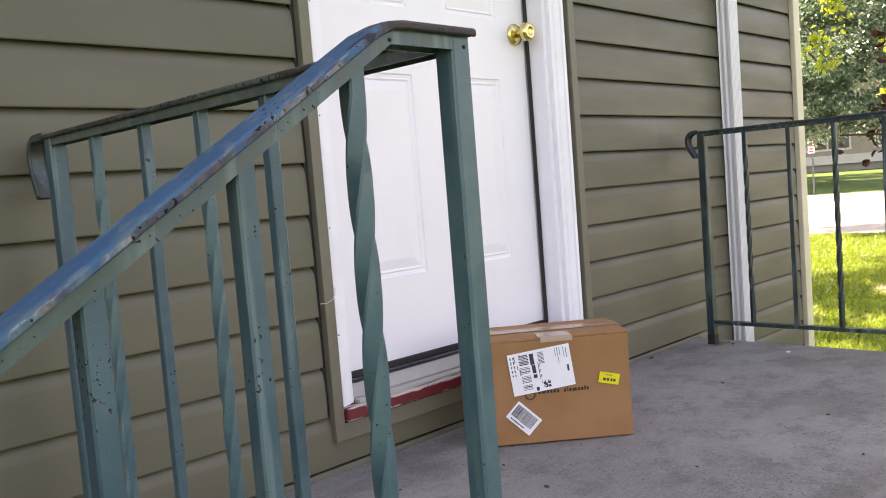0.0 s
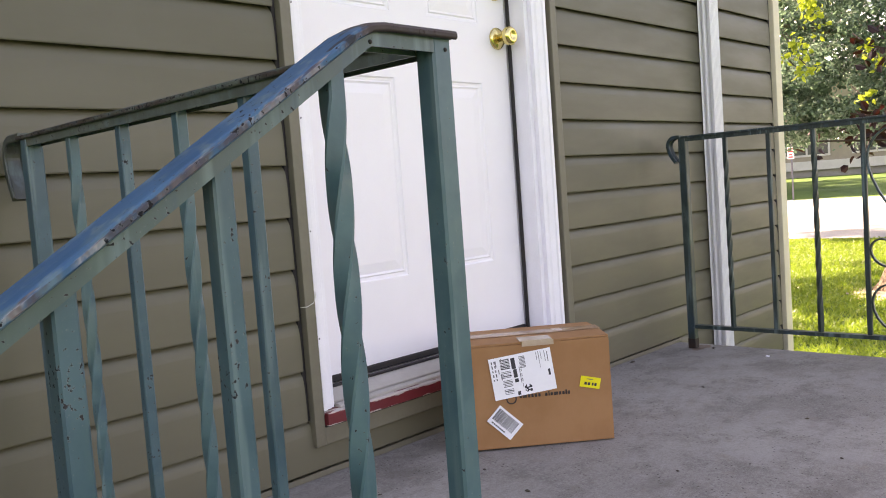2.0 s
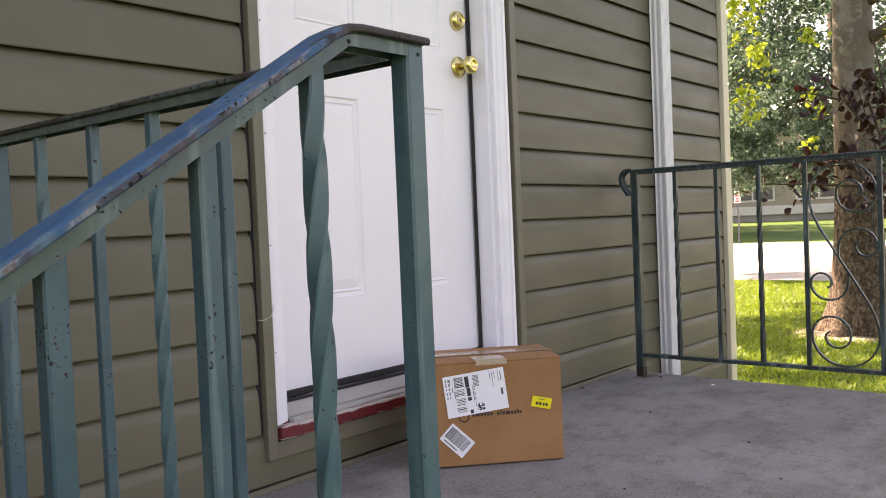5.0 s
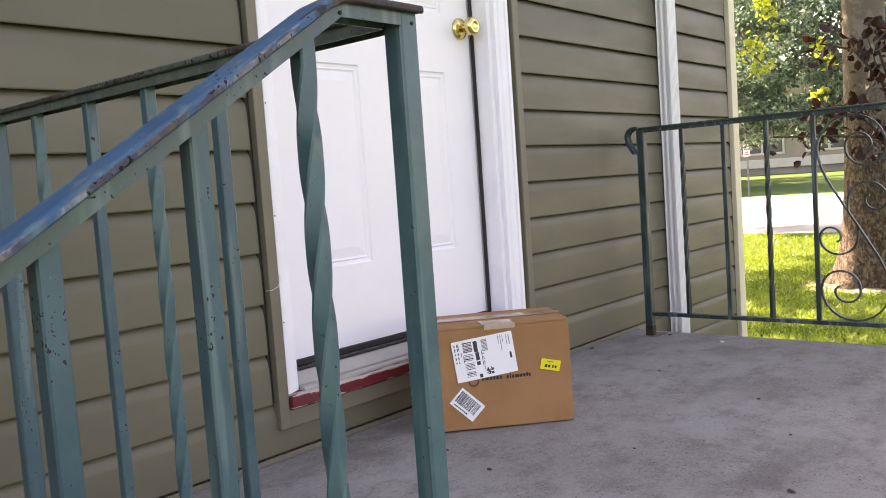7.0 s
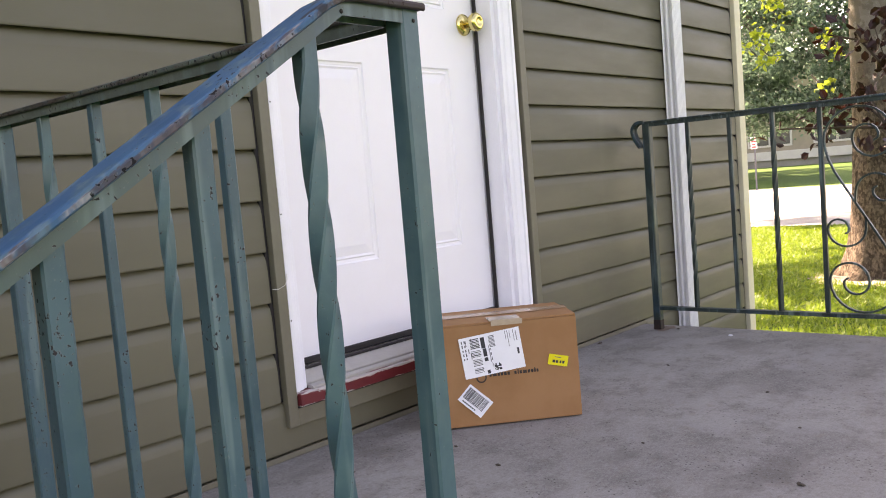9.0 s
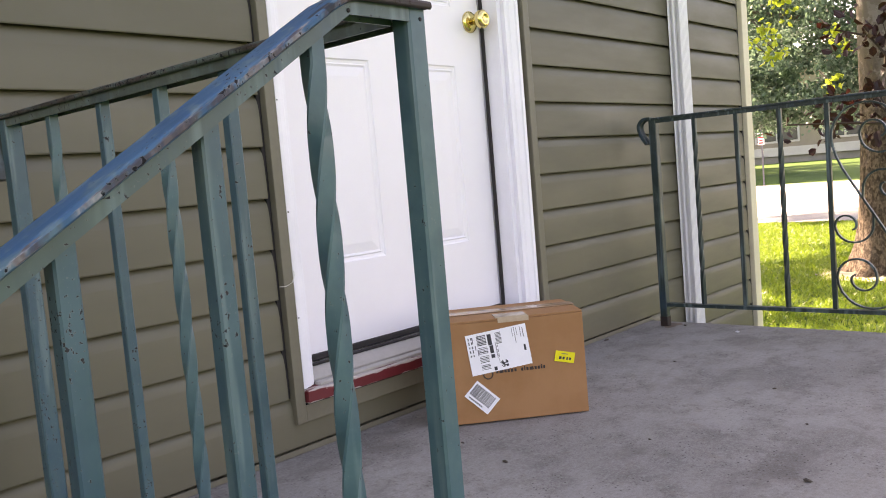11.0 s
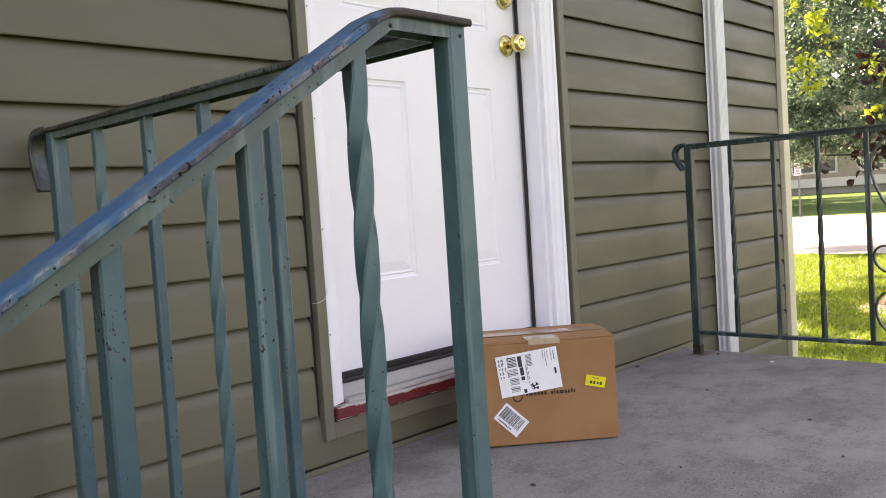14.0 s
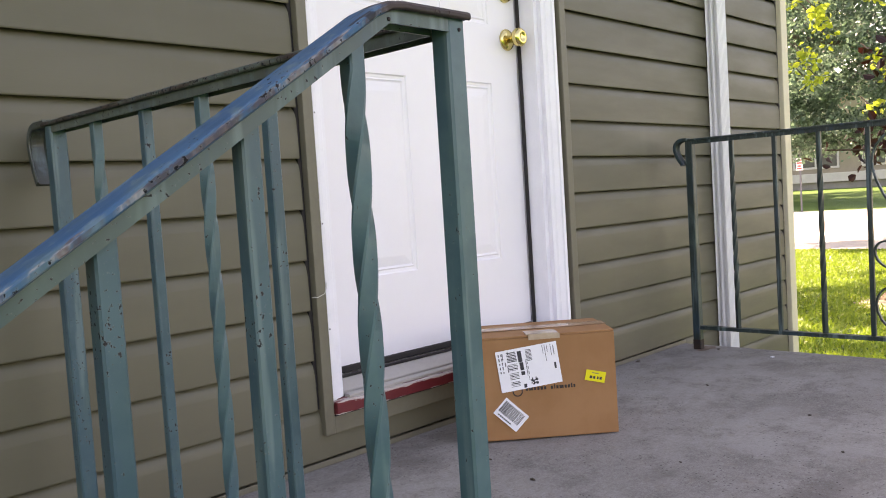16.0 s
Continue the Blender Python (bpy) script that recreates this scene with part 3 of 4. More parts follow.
def door():
    """A six-panel door: slab with sunk, stepped panels."""
    root = thing("door_1", (2.40, 2.02, 0.2), "closed white six-panel entrance door with brass locks", "door", kind="structure")
    y = 2.020
    x0, x1, z0, z1 = 1.932, 2.8520, 0.222, DOOR_TOP
    xs = [x0, 2.085, 2.320, 2.475, 2.712, x1]
    zs = [z0, 0.456, 1.035, 1.226, 1.80, 1.93, 2.13, z1]
    bm = bmesh.new()
    for i in range(5):
        for j in range(7):
            a, b, c, d = xs[i], xs[i + 1], zs[j], zs[j + 1]
            if i in (1, 3) and j in (1, 3, 5):
                loops = []
                for inset, depth in ((0, 0), (0.004, 0.0038), (0.012, 0.0050), (0.016, 0.0020), (0.022, 0.0044), (0.050, 0.0008)):
                    loops.append([bm.verts.new(p) for p in ((a + inset, y + depth, c + inset), (b - inset, y + depth, c + inset), (b - inset, y + depth, d - inset), (a + inset, y + depth, d - inset))])
                for l0, l1 in zip(loops, loops[1:]):
                    for k in range(4):
                        bm.faces.new((l0[k], l0[(k + 1) % 4], l1[(k + 1) % 4], l1[k]))
                bm.faces.new(loops[-1])
            else:
                bm.faces.new([bm.verts.new(p) for p in ((a, y, c), (b, y, c), (b, y, d), (a, y, d))])
    bmesh.ops.remove_doubles(bm, verts=bm.verts, dist=1e-5)
    rim = [e for e in bm.edges if e.is_boundary]
    out = bmesh.ops.extrude_edge_only(bm, edges=rim)
    for v in out["geom"]:
        if isinstance(v, bmesh.types.BMVert):
            v.co.y = 2.068
    bmesh.ops.holes_fill(bm, edges=[e for e in bm.edges if e.is_boundary], sides=0)
    part("slab", bm, M_DOOR, root)
    bm = bmesh.new()
    box(bm, (x0 + 0.002, 2.012, 0.204), (x1 - 0.002, 2.06, 0.2215), 0.003)
    part("sweep", bm, M_DARK, root, "dark door sweep")
    out = pose(0, 0, 0, 90)
    bm = bmesh.new()
    kx, kz = 2.803, 1.184
    m = Matrix.Translation((kx, y - 0.0005, kz)) @ out
    lathe(bm, [(0.036, 0), (0.036, 0.004), (0.033, 0.008), (0.024, 0.011), (0.020, 0.012)], m, 32)
    knob = part("knob_rose", bm, M_BRASS, root, "polished brass rose", smooth=True)
    bm = bmesh.new()
    lathe(bm, [(0.013, 0.0122), (0.012, 0.030), (0.016, 0.036), (0.027, 0.042), (0.031, 0.052), (0.030, 0.062), (0.024, 0.069), (0.015, 0.071), (0.013, 0.068), (0.004, 0.067)], m, 32)
    part("knob", bm, M_BRASS, knob, "polished brass knob", smooth=True)
    bm = bmesh.new()
    m = Matrix.Translation((kx - 0.002, y - 0.0005, kz + 0.156)) @ out
    lathe(bm, [(0.033, 0), (0.033, 0.006), (0.029, 0.016), (0.022, 0.023), (0.020, 0.023), (0.0195, 0.020), (0.012, 0.020)], m, 32)
    bolt = part("deadbolt", bm, M_BRASS, root, "polished brass deadbolt", smooth=True)
    bm = bmesh.new()
    box(bm, (-0.0012, -0.006, 0.0205), (0.0012, 0.006, 0.0215), 0, m)
    part("keyhole", bm, M_DARK, bolt)


door()

# Cord caught at the casing.
bm = bmesh.new()
tube(bm, [(1.884, 1.911, 0.470), (1.874, 1.897, 0.460), (1.862, 1.892, 0.445), (1.842, 1.893, 0.438), (1.826, 1.898, 0.439)], [0.0008] * 5, 6)
tagged(part("cord", bm, M_THREAD), "short pale cord end poking out beside the casing", "cord")

# Downspout.
spout = thing("downspout", (4.03, 1.88, GROUND), "white fluted metal downspout fixed to the siding", "downspout")
bm = bmesh.new()
w, d, px, py = 0.083, 0.054, 4.052, 1.914
sec = []
for k in range(29):
    u = k / 28
    sec.append((px + u * w, py - d + (0.0045 if int(u * 7 * 2) % 2 else 0.0)))
sec += [(px + w, py), (px, py)]
for k in range(1, 9):
    u = k / 9
    sec.append((px + (0.004 if k % 4 in (1, 2) else 0.0), py - u * d))
low, high = [[bm.verts.new((x, y, z)) for x, y in sec] for z in (GROUND + 0.12, 2.90)]
n = len(sec)
for j in range(n):
    bm.faces.new((low[j], low[(j + 1) % n], high[(j + 1) % n], high[j]))
bm.faces.new(low[::-1])
bm.faces.new(high)
part("pipe", bm, M_GUTTER, spout)
bm = bmesh.new()
box(bm, (px - 0.02, py - d - 0.002, 2.2), (px + w + 0.02, py + 0.002, 2.222), 0.001)
part("strap", bm, M_GUTTER, spout)
bm = bmesh.new()
box(bm, (px - 0.001, py - 0.30, GROUND + 0.03), (px + w + 0.001, py, GROUND + 0.13), 0.01)
part("elbow", bm, M_GUTTER, spout)

bm = bmesh.new()
box(bm, (4.852, 1.902, GROUND + 0.2), (4.925, 1.9445, 2.92), 0.004)
box(bm, (4.9005, 1.9447, GROUND + 0.2), (4.925, 1.99, 2.92), 0.004)
trim = tagged(part("corner_trim", bm, M_CREAM), "cream vinyl outside corner post of the siding", "corner trim", kind="structure")


# Dark strips stand in for the shade inside the siding's end channels.
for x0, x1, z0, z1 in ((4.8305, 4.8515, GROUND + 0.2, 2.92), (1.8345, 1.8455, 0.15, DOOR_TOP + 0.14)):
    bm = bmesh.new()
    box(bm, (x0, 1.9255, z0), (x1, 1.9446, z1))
    part("pocket_shade", bm, M_DARK, wall, "dark strip for the shade in the pocket where the siding boards end")

# ---- railings ----
CAP = [(-0.020, 0.0), (-0.0204, 0.001), (-0.0204, 0.0040), (-0.0192, 0.0062), (-0.017, 0.0072), (-0.008, 0.0078), (0.008, 0.0078), (0.017, 0.0072), (0.0192, 0.0062), (0.0204, 0.0040), (0.0204, 0.001), (0.020, 0.0), (0.018, -0.0012), (0.0165, 0.0), (-0.0165, 0.0), (-0.018, -0.0012)]
CHAN = [(-0.0132, -0.0138), (-0.0132, -0.0002), (0.0132, -0.0002), (0.0132, -0.0138), (0.0114, -0.0138), (0.0114, -0.005), (-0.0114, -0.005), (-0.0114, -0.0138)]
HALF_POST, HALF_BAR = 0.0145, 0.0082
CAP_Z, FAR_Z = 0.840, 0.833
SIDE_Z = 0.841


def cap_part(root, pts, yaw, origin, material, label=""):
    """Cap rail in a frame of its own, x along it and y across; pts are (x, z) in that frame."""
    bm = bmesh.new()
    dense = []
    for (xa, za), (xb, zb) in zip(pts, pts[1:]):
        k = max(1, int(math.hypot(xb - xa, zb - za) / 0.05))
        dense += [(xa + (xb - xa) * i / k, za + (zb - za) * i / k) for i in range(k)]
    dense.append(pts[-1])
    sweep(bm, [(x, 0, z) for x, z in dense], (0, -1, 0), CAP)
    return part("cap_rail", bm, material, root, label, m=Matrix.Translation(origin) @ pose(0, 0, 0, 0, 0, yaw))


def channel_part(root, pts, side, name="top_channel", material=None):
    bm = bmesh.new()
    sweep(bm, pts, side, CHAN)
    return part(name, bm, material or M_CHANNEL, root)


def curl_part(root, x, y, z, toward, material, reach, back, drop):
    """The hooked end of a level cap beyond its end post: a flat strap bent over, then straight down and in."""
    bm = bmesh.new()
    r = 0.034
    path = [(0.0, 0.006)]
    for i in range(13):
        a = math.pi * 0.5 - i / 12 * math.pi * 0.58
        path.append((reach - r + r * math.cos(a), -0.028 + r * math.sin(a)))
    u, v = path[-1]
    for i in range(1, 7):
        f = i / 6
        path.append((u + (back - u) * f + 0.004 * math.sin(math.pi * f), v + (-drop - v) * f))
    sec = [(-0.0175, -0.0060), (-0.0155, -0.0080), (-0.0120, -0.0010), (0.0120, -0.0010), (0.0155, -0.0080), (0.0175, -0.0060), (0.0175, 0.0040), (0.0155, 0.0062), (-0.0155, 0.0062), (-0.0175, 0.0040)]
    sweep(bm, [(x, y + toward * u, z + v) for u, v in path], (1, 0, 0), sec)
    return part("end_curl", bm, material, root, "hooked worn rail end", smooth=False)


def stair_rail():
    root = thing("stair_railing", (1.199, 0.805, 0.0), "chipped blue-green wrought iron stair railing, sloping down", "railing")
    slope, bend = 0.645, 1.100
    end = 0.30

    def z_at(x):
        return CAP_Z if x >= bend else CAP_Z - slope * (bend - x)

    y = 0.805
    cap_part(root, [(end - 0.03 - 1.199, z_at(end - 0.03)), (bend - 0.016 - 1.199, z_at(bend - 0.016)), (bend - 1.199 + 0.002, CAP_Z - 0.002), (bend + 0.018 - 1.199, CAP_Z), (0.0105, CAP_Z)], 0, (1.199, y, 0), M_CAP, "blue-green cap rail with worn rusty edges")
    channel_part(root, [(end, y, z_at(end)), (bend, y, CAP_Z), (1.183, y, CAP_Z)], (0, -1, 0))
    low = 0.70
    channel_part(root, [(end, y, z_at(end) - low), (1.09, y, z_at(1.09) - low)], (0, -1, 0), "bottom_channel", M_RAIL)
    part("post", bar(1.1950, y - 0.0005, 0.0, CAP_Z, 0.0125), M_RAIL, root, "thick square post with chipped paint")
    part("post", bar(end, y, GROUND, z_at(end) - 0.001, HALF_POST), M_RAIL, root)
    for i, x in enumerate((1.066, 0.9475, 0.822, 0.704, 0.583, 0.462)):
        top = z_at(x) - 0.008
        bot = z_at(x) - low - 0.002
        if i % 3 == 0:
            start = top - 0.029

            def turn(z, s=start):
                return -min(0.6, max(0.0, s - z)) * 2 * math.pi / 0.335
            part("baluster", bar(x, y, bot, top, HALF_BAR * 1.08, turn), M_RAIL, root, "twisted square iron baluster")
        else:
            part("baluster", bar(x, y, bot, top, HALF_BAR * 1.08), M_RAIL_WORN, root)
    for x, front in ((1.1025, 0.0133), (1.1985, 0.0131)):
        bm = bmesh.new()
        lathe(bm, [(0.0022, 0), (0.0019, 0.0008), (0.0008, 0.0013)], Matrix.Translation((x, y - front, CAP_Z - 0.0105)) @ pose(0, 0, 0, 90), 10)
        part("screw", bm, M_DARK, root, smooth=True)


def side_rail():
    root = thing("side_railing", (1.199, 1.30, 0.0), "chipped blue-green iron guard railing beside the house wall", "railing")
    x = 1.199
    cap_part(root, [(-0.49, SIDE_Z), (0.505, SIDE_Z)], 90, (x, 1.312, 0), M_CAP_OLD, "cap rail worn to brown rust")
    channel_part(root, [(x, 0.822, SIDE_Z), (x, 1.800, SIDE_Z)], (1, 0, 0), material=M_CHANNEL_PALE)
    channel_part(root, [(x, 0.822, 0.10), (x, 1.785, 0.10)], (1, 0, 0), "bottom_channel", M_RAIL)
    part("post", bar(x, 1.80, 0.0, SIDE_Z - 0.001, HALF_POST), M_RAIL_WORN, root, "square end post with chipped paint")
    curl_part(root, x, 1.812, SIDE_Z, 1, M_CURL, 0.080, 0.054, 0.104)
    for i, y in enumerate((1.632, 1.456, 1.289, 1.128, 0.962)):
        def turn(z):
            return -min(0.62, max(0.0, 0.775 - z)) * 2 * math.pi / 0.335
        if i % 2 == 0:
            part("baluster", bar(x, y, 0.098, SIDE_Z - 0.007, HALF_BAR, turn), M_RAIL, root, "twisted square iron baluster")
        else:
            part("baluster", bar(x, y, 0.098, SIDE_Z - 0.007, HALF_BAR), M_RAIL_WORN, root)


def far_rail():
    root = thing("porch_railing", (3.665, 0.70, 0.0), "dark green wrought iron railing with a scrollwork panel", "railing")
    x = 3.667
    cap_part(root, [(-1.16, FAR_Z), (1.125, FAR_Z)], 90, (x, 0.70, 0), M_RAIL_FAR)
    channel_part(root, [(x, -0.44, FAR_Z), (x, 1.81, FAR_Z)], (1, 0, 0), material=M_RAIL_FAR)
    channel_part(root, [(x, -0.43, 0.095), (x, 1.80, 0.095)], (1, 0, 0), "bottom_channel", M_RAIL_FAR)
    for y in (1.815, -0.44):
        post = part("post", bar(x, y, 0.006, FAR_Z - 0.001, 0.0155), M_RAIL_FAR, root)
        bm = bmesh.new()
        box(bm, (x - 0.0159, y - 0.0159, 0.0), (x + 0.0159, y + 0.0159, 0.040), 0.002)
        part("rusty_foot", bm, M_RUST, post, "rusted iron post foot")
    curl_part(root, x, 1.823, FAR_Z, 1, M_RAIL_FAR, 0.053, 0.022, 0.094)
    rows = [(1.645, 1), (1.480, 0), (1.321, 1), (1.158, 0), (0.917, 0), (0.754, 1), (0.594, 0), (0.430, 1), (0.270, 0), (0.105, 1), (-0.06, 0), (-0.22, 1)]
    for y, tw in rows:
        def turn(z):
            return -min(0.55, max(0.0, 0.74 - z)) * 2 * math.pi / 0.30
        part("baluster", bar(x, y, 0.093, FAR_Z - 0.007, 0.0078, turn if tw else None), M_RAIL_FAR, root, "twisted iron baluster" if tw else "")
    # Scrollwork between the two wider-set bars: one S with a spiral at each end, two small C curls.
    cy, cz = 1.037, 0.455
    sec = [(-0.0062, -0.0032), (0.0062, -0.0032), (0.0062, 0.0032), (-0.0062, 0.0032)]

    def arcs(rows, n=12):
        # Arcs end to end: centre, radius, first and last angle, turning from the side to below.
        return [(u0 + rr * math.cos(radians(a0 + (a1 - a0) * i / n)), v0 + rr * math.sin(radians(a0 + (a1 - a0) * i / n))) for u0, v0, rr, a0, a1 in rows for i in range(n + 1)]

    half = [(0.0, 0.0), (-0.040, -0.068), (-0.078, -0.134), (-0.097, -0.178), (-0.107, -0.215)]
    half += arcs(((0.0, -0.245, 0.110, 180, 360), (0.0455, -0.245, 0.0635, 12, 180), (0.0235, -0.250, 0.0415, 192, 350), (0.044, -0.256, 0.021, 10, 80)))
    small = [(-0.016, -0.024), (-0.0155, -0.040)]
    small += arcs(((0.048, -0.062, 0.062, 184, 360), (0.075, -0.064, 0.035, 12, 175), (0.054, -0.066, 0.013, 200, 270)))
    for sgn in (1, -1):
        for nm, line, label in (("scroll", half, "S-shaped iron scroll"), ("small_scroll", small, "")):
            bm = bmesh.new()
            sweep(bm, [(x, cy + sgn * u, cz + sgn * v) for u, v in line], (1, 0, 0), sec)
            part(nm, bm, M_RAIL_FAR, root, label)


stair_rail()
side_rail()
far_rail()


# ---- the parcel ----
def parcel():
    at = Vector((2.1945, 1.7245, 0.0))
    yaw = math.degrees(math.atan2(-0.66993, 0.74242))
    m = Matrix.Translation(at) @ pose(0, 0, 0, 0, 0, yaw)
    root = thing("cardboard_box", at + Vector((0.23, 0.02, 0)), "brown cardboard parcel with labels and clear tape", "box")
    W, D, H = 0.400, 0.226, 0.2845
    bm = bmesh.new()
    box(bm, (0, 0, 0.0005), (W, D, H - 0.006), 0.003)
    bmesh.ops.subdivide_edges(bm, edges=[e for e in bm.edges if e.calc_length() > 0.1], cuts=5, use_grid_fill=True)
    for v in bm.verts:
        k = math.sin(math.pi * min(1, max(0, v.co.x / W))) * math.sin(math.pi * min(1, max(0, v.co.z / H)))
        v.co.y += (-0.003 * k if v.co.y < D / 2 else 0.003 * k)
        if v.co.z < 0.1 and v.co.y < D / 2:
            v.co.z += 0.0045 * (1 - 0.6 * v.co.x / W)
        v.co.z += 0.0012 * noise.noise(Vector((v.co.x * 9, v.co.y * 9, 3.0))) if v.co.z > 0.1 else 0
    part("body", bm, M_CARD, root, m=m, smooth=False)
    for y0, y1, lift in ((0.0, D / 2 - 0.002, 0.0), (D / 2 + 0.002, D, 0.002)):
        bm = bmesh.new()
        box(bm, (0.001, y0 + 0.001, H - 0.0055), (W - 0.001, y1, H + lift * 0), 0.0016)
        for v in bm.verts:
            inner = abs(v.co.y - (y0 if y0 else 0)) / (D / 2)
            v.co.z += 0.004 * (inner if not y0 else 1 - inner) * (0.6 + 0.4 * math.sin(v.co.x * 7))
        part("flap", bm, M_CARD, root, m=m)
    # tape over the seam and down the end
    bm = bmesh.new()
    box(bm, (-0.001, D / 2 - 0.027, H + 0.0035), (W + 0.001, D / 2 + 0.027, H + 0.0045))
    part("tape", bm, M_TAPE_DIM, root, "clear glossy packing tape", m=m)
    bm = bmesh.new()
    box(bm, (0.165, -0.0036, H - 0.012), (0.250, -0.0012, H + 0.0012))
    box(bm, (0.160, -0.0036, H + 0.0010), (0.246, 0.055, H + 0.0034))
    part("tape", bm, M_TAPE, root, "clear glossy tape strip", m=m)

    def flat(name, cx, cz, w, h, tilt, y, material, parent, label=""):
        bm = bmesh.new()
        box(bm, (-w / 2, -0.0002, -h / 2), (w / 2, 0.0002, h / 2), 0, Matrix.Translation((cx, y, cz + 0.003)) @ pose(0, 0, 0, 0, -tilt, 0))
        return part(name, bm, material, parent, label, m=m)

    def on(cx, cz, tilt, u, v):
        c, s = math.cos(radians(tilt)), math.sin(radians(tilt))
        return cx + c * u - s * v, cz + s * u + c * v

    y1, y2 = -0.0046, -0.0050
    rng = random.Random(5)
    # shipping label, turned on its side
    cx, cz, tl = 0.162, 0.197, 6.6
    lab = flat("shipping_label", cx, cz, 0.167, 0.112, tl, y1, M_PAPER, root, "white shipping label with printed bars")

    def ink(u, v, w, h, material=M_INK, host=None, base=None):
        b = base or (cx, cz, tl)
        px_, pz_ = on(*b, u, v)
        flat("print", px_, pz_, w, h, b[2], y2, material, host or lab)

    ink(-0.020, 0.033, 0.011, 0.030)
    ink(-0.0185, 0.006, 0.010, 0.022)
    ink(-0.018, -0.013, 0.010, 0.010)
    ink(-0.017, -0.048, 0.008, 0.010)
    for k in range(24):
        hh = rng.choice((0.0012, 0.0018, 0.0026))
        v = 0.047 - k * 0.0040
        if k in (7, 13, 19):
            continue
        ink(-0.0425 + 0.0006 * (k % 2), v, 0.025, hh)
    for k in range(9):
        ink(0.0045, 0.047 - k * 0.0036, 0.016, 0.0019, M_GREYINK)
    for k, (v, l) in enumerate(((0.040, 0.016), (0.018, 0.012), (0.004, 0.018), (0.047, 0.008))):
        ink(-0.066 + 0.005 * k, v, 0.0022, l, M_GREYINK)
    for i in range(6):
        for j in range(6):
            if rng.random() < 0.62:
                ink(0.0015 + i * 0.0032, -0.031 - j * 0.0032, 0.0032, 0.0032)
    for k in range(10):
        ink(-0.0765 + 0.0075 * (k % 2), 0.044 - (k // 2) * 0.0115, 0.0030, rng.choice((0.005, 0.007, 0.009)), M_GREYINK)
    for k in range(6):
        ink(-0.0055 + 0.0035 * (k % 2), 0.012 - (k // 2) * 0.013, 0.0018, rng.choice((0.006, 0.009)), M_GREYINK)
    for u, v, l in ((0.044, 0.040, 0.024), (0.050, 0.030, 0.044), (0.056, 0.040, 0.020), (0.066, 0.036, 0.030), (-0.006, 0.000, 0.045), (-0.003, -0.030, 0.012)):
        ink(u, v, 0.0013, l, M_GREYINK)
    ink(0.073, 0.034, 0.0020, 0.026, M_GREYINK)
    ink(0.0715, -0.008, 0.0055, 0.017)
    # square sticker with a bar code, turned
    b2 = (0.107, 0.0715, -44.0)
    st = flat("barcode_sticker", b2[0], b2[1], 0.0815, 0.0545, b2[2], y1, M_PAPER, root, "small white sticker with a bar code")
    u = -0.034
    while u < 0.033:
        w_ = rng.choice((0.0008, 0.0012, 0.0018, 0.0024))
        ink(u, 0.004, w_, 0.034, M_GREYINK if rng.random() < 0.3 else M_INK, st, b2)
        u += w_ + rng.choice((0.0008, 0.0012, 0.0016))
    for k in range(7):
        ink(-0.027 + k * 0.0066, -0.0205, 0.0050, 0.0036, M_INK, st, b2)
    # yellow sticker
    b3 = (0.3415, 0.1585, -13.0)
    ye = flat("yellow_sticker", b3[0], b3[1], 0.0545, 0.029, b3[2], y1, M_YELLOW, root, "small bright yellow sticker")
    for u, w_ in ((-0.012, 0.007), (-0.003, 0.006), (0.007, 0.0045), (0.015, 0.006)):
        ink(u, -0.004, w_, 0.0075, M_INK, ye, b3)
    ink(-0.002, 0.008, 0.018, 0.002, M_GREYINK, ye, b3)
    # printed mark on the board: ring and a line of strokes
    bm = bmesh.new()
    sweep(bm, [(0.128 + 0.0125 * math.cos(a), -0.0042, 0.136 + 0.0125 * math.sin(a)) for a in (i / 24 * 2 * math.pi for i in range(25))], (0, 1, 0), [(-0.0002, -0.0017), (0.0002, -0.0017), (0.0002, 0.0017), (-0.0002, 0.0017)])
    part("printed_ring", bm, M_BROWNINK, root, "dark printed ring", m=m)
    uu = 0.150
    for k, (w_, tall) in enumerate(((0.006, 0), (0.011, 0), (0.006, 0), (0.006, 0), (0.007, 0), (0.006, 0), (0, 0), (0.006, 0), (0.003, 1), (0.006, 0), (0.011, 0), (0.006, 0), (0.006, 0), (0.004, 1), (0.005, 0))):
        if w_:
            flat("printed_stroke", uu + w_ / 2, 0.1375 + (0.0018 if tall else 0.0), w_, 0.0085 + (0.0035 if tall else 0), 1.0, -0.0044, M_BROWNINK, root)
        uu += (w_ or 0.007) + 0.0028


parcel()

